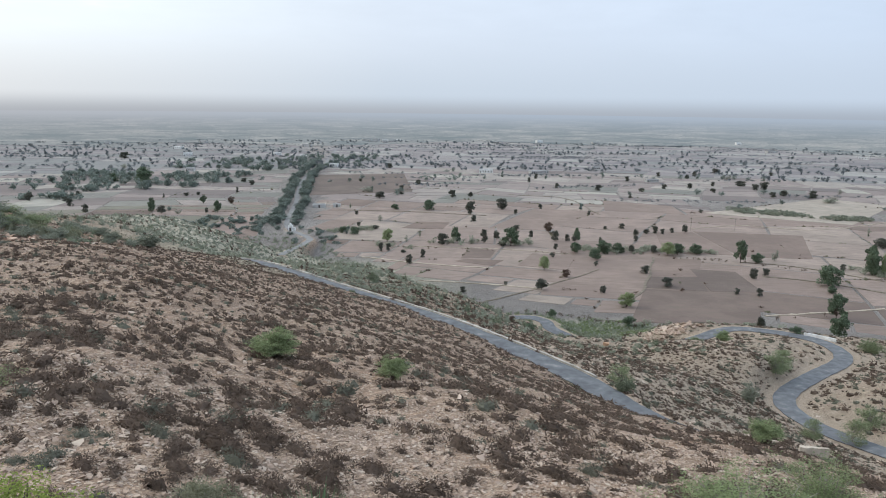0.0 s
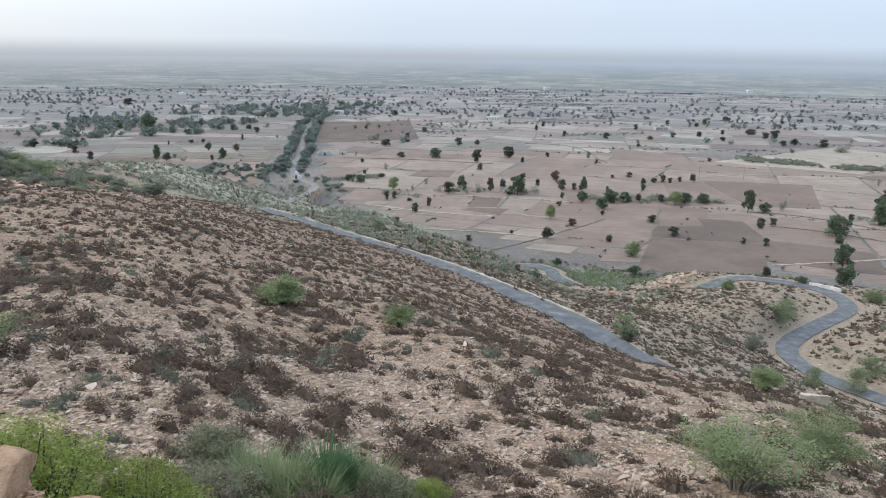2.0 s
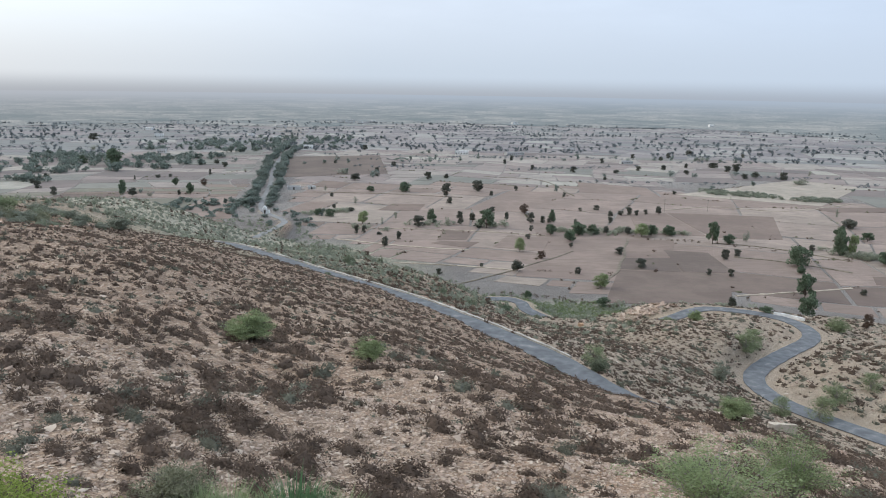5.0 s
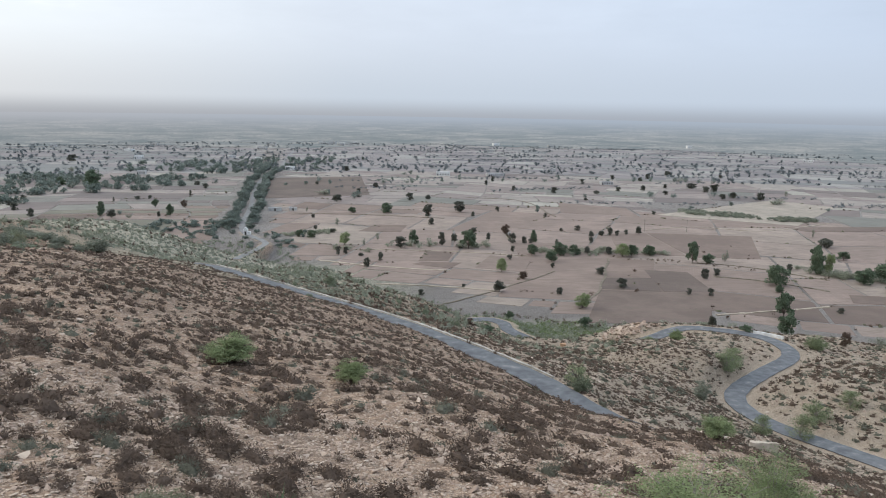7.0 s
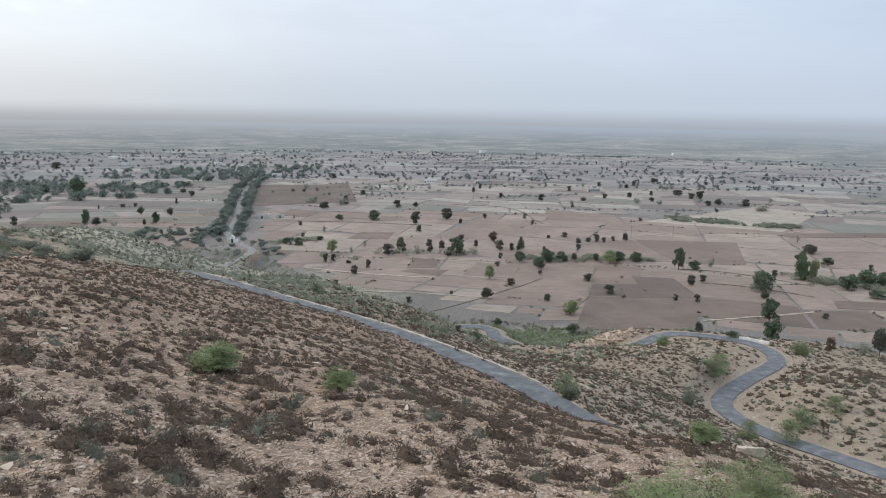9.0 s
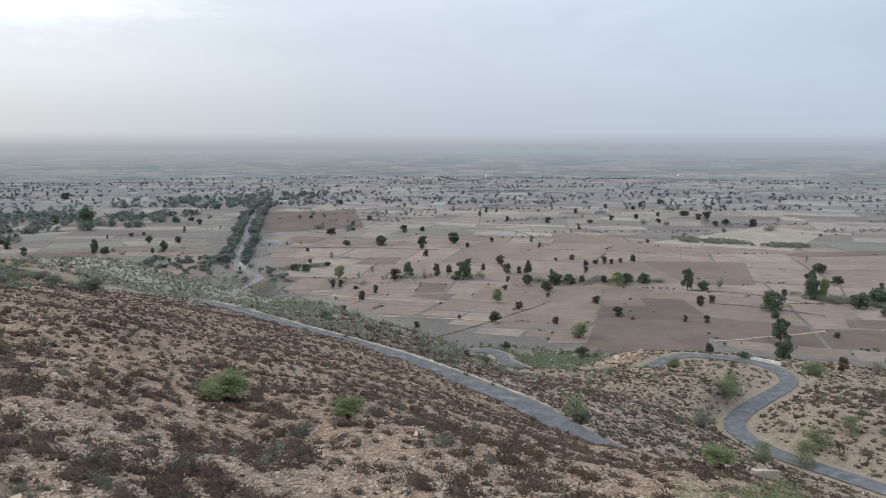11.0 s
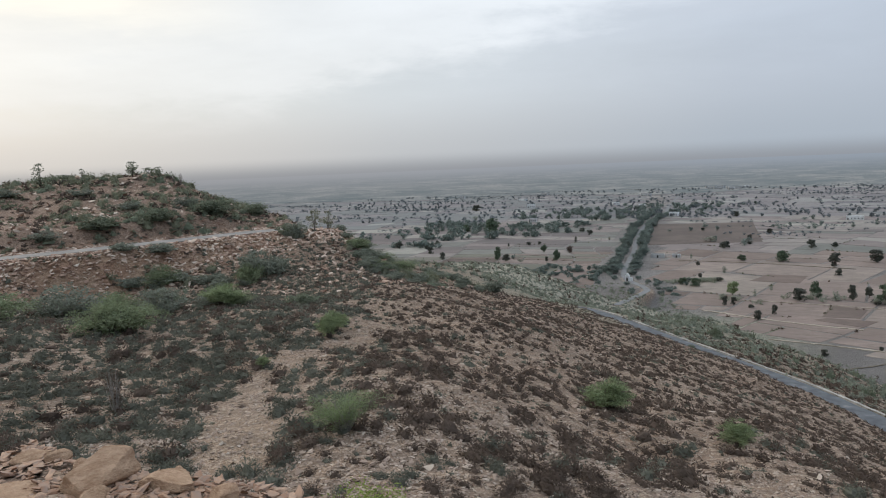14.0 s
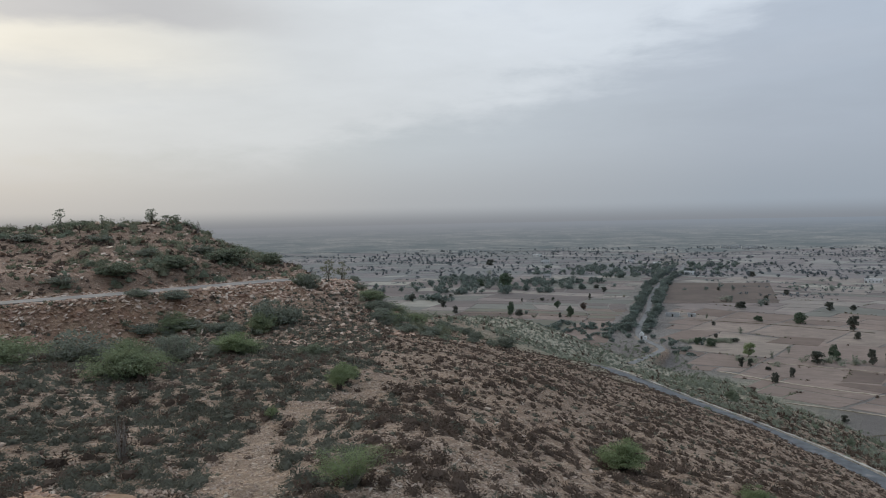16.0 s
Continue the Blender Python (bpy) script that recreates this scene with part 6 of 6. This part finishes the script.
stones("path_gravel", "tan gravel and flat chips on the footpath", x, y, 0.03 + 0.13 * rng.uniform(size=len(x)) ** 2.5, m_stone, 24, 0.4, 0.25)
rng = np.random.RandomState(56)
m_bank, n = material("bank_rubble")
isl = n.add("ShaderNodeNewGeometry")
c = n.ramp(isl.outputs["Random Per Island"], [(0.0, (0.24, 0.145, 0.102)), (0.5, (0.42, 0.292, 0.212)), (1.0, (0.61, 0.50, 0.40))])
finish(n, c, 0.9, n.noise(isl.outputs["Position"], 12, 5), 0.5, 0.03)
x, y = strew(108, 11000, lambda x, y: np.clip(1.2 - np.abs(np.hypot(x, y) - 84) / 26, 0, 1) * (x < -40), -90, -38, 10, 90)
stones("bank_stones", "broken rubble on the bank under the road", x, y, 0.12 + 0.75 * rng.uniform(size=len(x)) ** 2, m_bank, 12)
x, y = strew(116, 105000, lambda x, y: bank_at(x, y, height(x, y)), -95, -45, 5, 100)
stones("embankment_rubble", "tan and rust-brown broken rock tipped below the road", x, y, 0.12 + 0.65 * rng.uniform(size=len(x)) ** 2.2, m_bank, 22, 0.5)
x, y = strew(112, 7000, lambda x, y: (height(x, y) > 60.5) * (0.2 + 0.8 * patchy(x, y, 6, 83, -0.4, 0.4)), -125, -66, 15, 100)
stones("knoll_stones", "rust-brown broken stones over the knoll", x, y, 0.12 + 0.9 * rng.uniform(size=len(x)) ** 3, m_bank, 16)
x, y = strew(110, 900, lambda x, y: np.clip(1.3 - np.hypot((x - 65) / 7, (y - 190) / 4), 0, 1), 56, 78, 183, 197)
stones("rubble_heap", "pale broken rubble heaped beside the hairpin road", x, y, rng.uniform(0.5, 1.9, len(x)), m_stone, 15)
x, y = strew(109, 16000, lambda x, y: (hill_side(x, y) > 3) * (height(x, y) > 3) * (0.15 + 0.85 * patchy(x, y, 7, 85, -0.3, 0.4)), 12, 130, 70, 215)
stones("spur_stones", "pale stones on the spur round the hairpin", x, y, 0.12 + 0.75 * rng.uniform(size=len(x)) ** 3.5, m_stone, 13)


# ---------------------------------------------------------------- the ledge: boulders, slabs, rubble
def boulder(name, seed, size, place, turn, label, cuts=7, tilt=(0, 0)):
    """A broken sandstone block: a lump with flat fractured sides and worn edges."""
    rng = np.random.RandomState(seed)
    bm = bmesh.new()
    bmesh.ops.create_icosphere(bm, subdivisions=5, radius=0.62)
    planes = []
    for _ in range(cuts):
        d = rng.normal(size=3)
        planes.append((d / np.linalg.norm(d), rng.uniform(0.30, 0.46)))
    planes.append((np.array([0, 0, -1.0]), 0.30))
    for v in bm.verts:
        p = np.array(v.co)
        for d, k in planes:
            over = p @ d - k
            if over > 0:
                p = p - d * over * 0.96
        q = Vector(p)
        lump = noise.noise(q * 2.2 + Vector((seed, 0, 0))) * 0.05 + noise.noise(q * 7 + Vector((0, seed, 0))) * 0.016 + noise.noise(q * 22) * 0.005
        v.co = q + q.normalized() * lump
    me = from_bm(name, bm, m_sand, smooth=True)
    ob = tagged(new(name, me), label, "rock")
    ob.matrix_world = pose(*place, tilt[0], tilt[1], turn) @ Matrix.Diagonal((*size, 1))
    return ob


boulder("boulder", 3, (0.44, 0.26, 0.21), (-3.37, 2.42, 68.40), 62, "rounded tan sandstone boulder with a broken red face", 7)
boulder("boulder", 8, (0.27, 0.23, 0.22), (-1.72, 2.37, 68.37), 20, "brown sandstone boulder at the rim of the ledge", 6)
boulder("rock_slab", 5, (0.32, 0.20, 0.11), (-2.94, 2.54, 68.36), 10, "flat tan sandstone slab beside the boulder", 9)
boulder("rock_slab", 6, (0.42, 0.30, 0.09), (-3.75, 2.12, 68.33), 30, "broad flat sandstone slab sunk in rubble", 8)
boulder("rock_slab", 7, (0.24, 0.13, 0.06), (-1.42, 2.36, 68.27), 15, "thin pale slab at the rim", 9)
boulder("rock_slab", 9, (0.20, 0.13, 0.06), (-4.05, 2.50, 68.36), 70, "small pale slab on the rubble", 9)
boulder("rock", 10, (0.13, 0.10, 0.08), (-3.9, 2.56, 68.36), 70, "grey angular rock on the rubble", 9)
boulder("rock", 11, (0.10, 0.08, 0.08), (-2.98, 2.62, 68.37), 140, "small grey rock leaning on the boulder", 9)
boulder("rock", 12, (0.15, 0.12, 0.10), (-3.15, 2.22, 68.40), 200, "small tan rock in the rubble", 9)
boulder("rock", 13, (0.12, 0.10, 0.08), (-3.55, 2.48, 68.39), 10, "small tan rock in the rubble", 9)
boulder("rock", 14, (0.20, 0.15, 0.10), (-2.55, 2.50, 68.37), 300, "small pale rock at the rim", 9)

rng = np.random.RandomState(77)
x, y = rng.uniform(-4.8, -1.6, 9000), rng.uniform(0.9, 3.1, 9000)
ok = height(x, y) > 67.9
x, y = x[ok], y[ok]
stones("rubble", "rust-brown broken rubble on the ledge", x, y, 0.015 + 0.085 * rng.uniform(size=len(x)) ** 3, m_rubble, 14, 0.32)


# ---------------------------------------------------------------- kerbs, walls, buildings
def offset_line(line, d):
    tan = np.gradient(line[:, :2], axis=0)
    tan /= np.linalg.norm(tan, axis=1)[:, None]
    out = line.copy()
    out[:, 0] -= tan[:, 1] * d
    out[:, 1] += tan[:, 0] * d
    return out


def wall_along(name, line, wide, high, low, mat, label, category="wall", rough=0.04):
    """A long low wall with an uneven top that follows a line."""
    rng = np.random.RandomState(len(line))
    co, f = [], []
    left, right = offset_line(line, wide / 2), offset_line(line, -wide / 2)
    for i in range(len(line)):
        j = rng.normal(0, rough, 4)
        co += [(left[i][0], left[i][1], line[i][2] - low), (left[i][0] + j[0], left[i][1] + j[1], line[i][2] + high + j[2]), (right[i][0] + j[1], right[i][1] + j[0], line[i][2] + high + j[3]), (right[i][0], right[i][1], line[i][2] - low)]
    for i in range(len(line) - 1):
        for a, b in ((0, 1), (1, 2), (2, 3)):
            f.append((i * 4 + a, i * 4 + b, i * 4 + 4 + b, i * 4 + 4 + a))
    f += [(0, 3, 2, 1), tuple(len(line) * 4 - 4 + k for k in range(4))]
    me = bpy.data.meshes.new(name)
    me.from_pydata(co, [], f)
    me.materials.append(mat)
    return tagged(new(name, me), label, category, kind="structure")


strip("road", LINES["plain"], 3.3, 0.06, m_worn, "straight grey road running out over the plain")
main = LINES["main"]
wall_along("kerb", offset_line(main[main[:, 1] > 90], 2.5), 0.35, 0.16, 0.4, m_kerb, "weathered pale kerb along the road's outer edge", "kerb")
wall_along("guard_wall", resample([(37.3, 68.6, 34.6), (38.5, 68.2, 34.6), (40.0, 68.0, 34.65)], 0.4), 0.35, 1.0, 1.0, m_parapet, "low pale guard wall at the road's edge")
wall_along("guard_wall", resample([(93.6, 176.4, 12.4), (96.5, 173.9, 12.5), (98.7, 170.6, 12.6)], 0.5), 0.4, 0.75, 0.4, m_white, "low whitewashed guard wall at the hairpin")
wall_along("retaining_wall", resample([(74.2, 132.0, 14.3), (81.5, 136.6, 14.0), (89.8, 143.6, 13.6), (96.0, 151.5, 13.2)], 0.7), 0.6, 0.35, 2.0, m_stone, "dry stone retaining wall below the hairpin road", rough=0.1)

m_bund = plain_material("trodden_earth", (0.25, 0.21, 0.16), (0.38, 0.33, 0.26), 0.5)
m_bund_dark = plain_material("weedy_earth", (0.10, 0.085, 0.062), (0.19, 0.16, 0.12), 0.5)


def box_bm(bm, x0, x1, y0, y1, z0, z1):
    v = [bm.verts.new(p) for p in ((x0, y0, z0), (x1, y0, z0), (x1, y1, z0), (x0, y1, z0), (x0, y0, z1), (x1, y0, z1), (x1, y1, z1), (x0, y1, z1))]
    for f in ((0, 3, 2, 1), (4, 5, 6, 7), (0, 1, 5, 4), (1, 2, 6, 5), (2, 3, 7, 6), (3, 0, 4, 7)):
        bm.faces.new([v[i] for i in f])


def house(name, x, y, turn, w, d, h, mat, label, category="house", doors=1, windows=2):
    """A plain flat-roofed building with parapet, door and windows on its front."""
    z = float(height(np.array([x]), np.array([y]))[0])
    root = empty(name, label, category)
    root.matrix_basis = pose(x, y, z - 0.05, 0, 0, turn)
    bm = bmesh.new()
    box_bm(bm, -w / 2, w / 2, -d / 2, d / 2, -0.2, h)
    part("wall", from_bm("wall", bm, mat), root)
    bm = bmesh.new()
    box_bm(bm, -w / 2 - 0.2, w / 2 + 0.2, -d / 2 - 0.2, d / 2 + 0.2, h + 0.002, h + 0.18)
    for a in ((-w / 2, w / 2, -d / 2, -d / 2 + 0.18), (-w / 2, w / 2, d / 2 - 0.18, d / 2), (-w / 2, -w / 2 + 0.18, -d / 2 + 0.18, d / 2 - 0.18), (w / 2 - 0.18, w / 2, -d / 2 + 0.18, d / 2 - 0.18)):
        box_bm(bm, *a, h + 0.18, h + 0.55)
    part("roof", from_bm("roof", bm, mat), root)
    slots = doors + windows
    for i in range(slots):
        u = -w / 2 + w * (i + 0.5) / slots
        bm = bmesh.new()
        if i < doors:
            box_bm(bm, u - 0.5, u + 0.5, -d / 2 - 0.03, -d / 2 + 0.1, 0.05, 2.05)
            part("door", from_bm("door", bm, m_dark_open), root)
        else:
            box_bm(bm, u - 0.45, u + 0.45, -d / 2 - 0.03, -d / 2 + 0.1, 1.0, 2.0)
            part("window", from_bm("window", bm, m_dark_open), root)
    return root


# weeds and small bushes along the edges of the fields
rng = np.random.RandomState(31)
places = []
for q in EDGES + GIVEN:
    for k in range(4):
        if rng.uniform() < 0.38:
            a, b = q[k], q[(k + 1) % 4]
            t0, t1 = sorted(rng.uniform(0, 1, 2))
            number = int(np.linalg.norm(b - a) * (t1 - t0) * rng.choice((0.12, 0.3, 0.7)))
            t = rng.uniform(t0, t1, number)[:, None]
            places.append(a + (b - a) * t + rng.normal(0, 0.5, (number, 2)))
places = np.vstack(places)
w = 0.5 + 1.9 * rng.uniform(size=len(places)) ** 2.2
tufts("field_edge_bushes", "dry weeds and small bushes along field edges", places[:, 0], places[:, 1], w, w * rng.uniform(0.35, 0.75, len(w)), [m_rust, m_dull], (rng.uniform(size=len(w)) < 0.5).astype(int), 41, 14, 0.34, 5)

# bunds and footpaths between the fields
BUNDS = (
    ((136.8, 320.3), (156.8, 313.2), (173.1, 296.8), (182.7, 285.4)), ((110.7, 234.7), (131.2, 238.9), (158.1, 244.9)),
    ((135.2, 292.9), (154.5, 284.1), (171.5, 267.1)), ((-23.7, 349.4), (18.5, 346.1), (61.3, 335.0)), ((99.2, 329), (80.0, 273.3), (63.4, 243.1)),
    ((-37.7, 323.1), (-6.0, 309.3), (21.3, 302.9)), ((9.5, 244.5), (24.6, 256.5), (47.1, 279.0), (67.9, 302.0)),
    ((-9.9, 279.1), (12.8, 275.6), (38.8, 267.9)), ((-69.5, 469.6), (-24.1, 465.5), (27.3, 452.4)),
    ((145.8, 411.8), (182.4, 424.2), (216.5, 410.8), (277.2, 441.2)), ((51.4, 562.0), (92.8, 541.6), (102.0, 462.8)),
)
for i, b in enumerate(BUNDS):
    line = resample([(x, y, 0.0) for x, y in b], 1.6)
    line[:, 0] += 0.5 * np.sin(np.arange(len(line)) * 0.35)
    wall_along("bund", line, 0.8 + 0.3 * (i % 3), 0.28, 0.2, m_bund if i % 2 else m_bund_dark, "low earth bund between fields", "bund", 0.06)


# the little white shrine where the avenue begins
shrine = house("shrine", -84.3, 388.0, 0, 2.0, 2.0, 2.8, m_white, "small whitewashed roadside shrine with a domed top", "shrine", 1, 0)
bm = bmesh.new()
bmesh.ops.create_uvsphere(bm, u_segments=16, v_segments=8, radius=0.85)
for v in bm.verts:
    v.co.z = 3.3 + max(v.co.z, -0.1) * 1.25
part("dome", from_bm("dome", bm, m_white, True), shrine, "whitewashed dome")
bm = bmesh.new()
box_bm(bm, 1.05, 2.6, -0.8, 0.9, -0.2, 1.9)
part("annex", from_bm("annex", bm, m_white), shrine)
house("farm_shed", -84.5, 481.0, 8, 8.5, 4.0, 1.9, m_house, "pale plastered farm shed beside brown fields", "shed", 1, 0)
house("farm_shed", -73.0, 484.0, 8, 5.0, 4.0, 1.6, m_house, "low pale farm shed", "shed", 1, 0)
house("farmhouse", 99.0, 746.0, 20, 20.0, 6.0, 2.7, m_house, "long pale farm building among trees", "house", 2, 6)
house("farmhouse", 44.0, 748.0, -5, 14.0, 6.0, 3.2, m_white, "white farmhouse among trees", "house", 1, 4)
house("farmhouse", -122.0, 793.0, -10, 9.0, 6.0, 3.6, m_white, "white farmhouse at the end of the avenue", "house", 1, 3)
house("farmhouse", 196.0, 672.0, 12, 12.0, 5.0, 2.4, m_house, "pale farm building by a pale field", "house", 1, 4)
house("farmhouse", -258.0, 727.0, 5, 8.0, 6.0, 3.3, m_house, "pale farmhouse in front of the wood", "house", 1, 3)
house("farmhouse", 170.0, 800.0, 5, 8.0, 6.0, 3.3, m_house, "pale farmhouse between hedges", "house", 1, 3)
rng = np.random.RandomState(6)
for i in range(26):
    if i < 12:
        x, y = rng.normal(-118, 26), rng.uniform(1290, 1370)
    else:
        x, y = rng.uniform(-560, 700), rng.uniform(900, 1370)
    house("village_house", round(x, 1), round(y, 1), rng.uniform(-30, 30), rng.uniform(7, 16), rng.uniform(6, 8), rng.uniform(2.8, 5), m_white if rng.uniform() < 0.35 else m_house, "white flat-roofed village house among trees", "house", 1, 3)["group"] = "village houses"


# two wooden poles among the fields, and a pale boulder over the hairpin
def utility_pole(x, y, high):
    root = empty("utility_pole", "thin grey wooden utility pole among the fields", "pole", "utility poles")
    root.matrix_basis = pose(x, y, 0.0, 0, 0, 20)
    co, f = tube([(0, 0, -0.3), (0.02, 0, high * 0.5), (0, 0, high)], [0.14, 0.12, 0.10], 8)
    part("shaft", tri_mesh("shaft", co, f, [m_palebark], smooth=True), root)
    bm = bmesh.new()
    box_bm(bm, -0.8, 0.8, -0.06, 0.06, high - 0.7, high - 0.56)
    part("crossarm", from_bm("crossarm", bm, m_bark), root)


utility_pole(142.1, 403.6, 8.0)
utility_pole(168.4, 406.0, 7.5)
boulder("boulder", 21, (1.5, 1.2, 1.1), (37.0, 152.6, 17.6), 30, "pale grey boulder on the slope above the hairpin", 8)
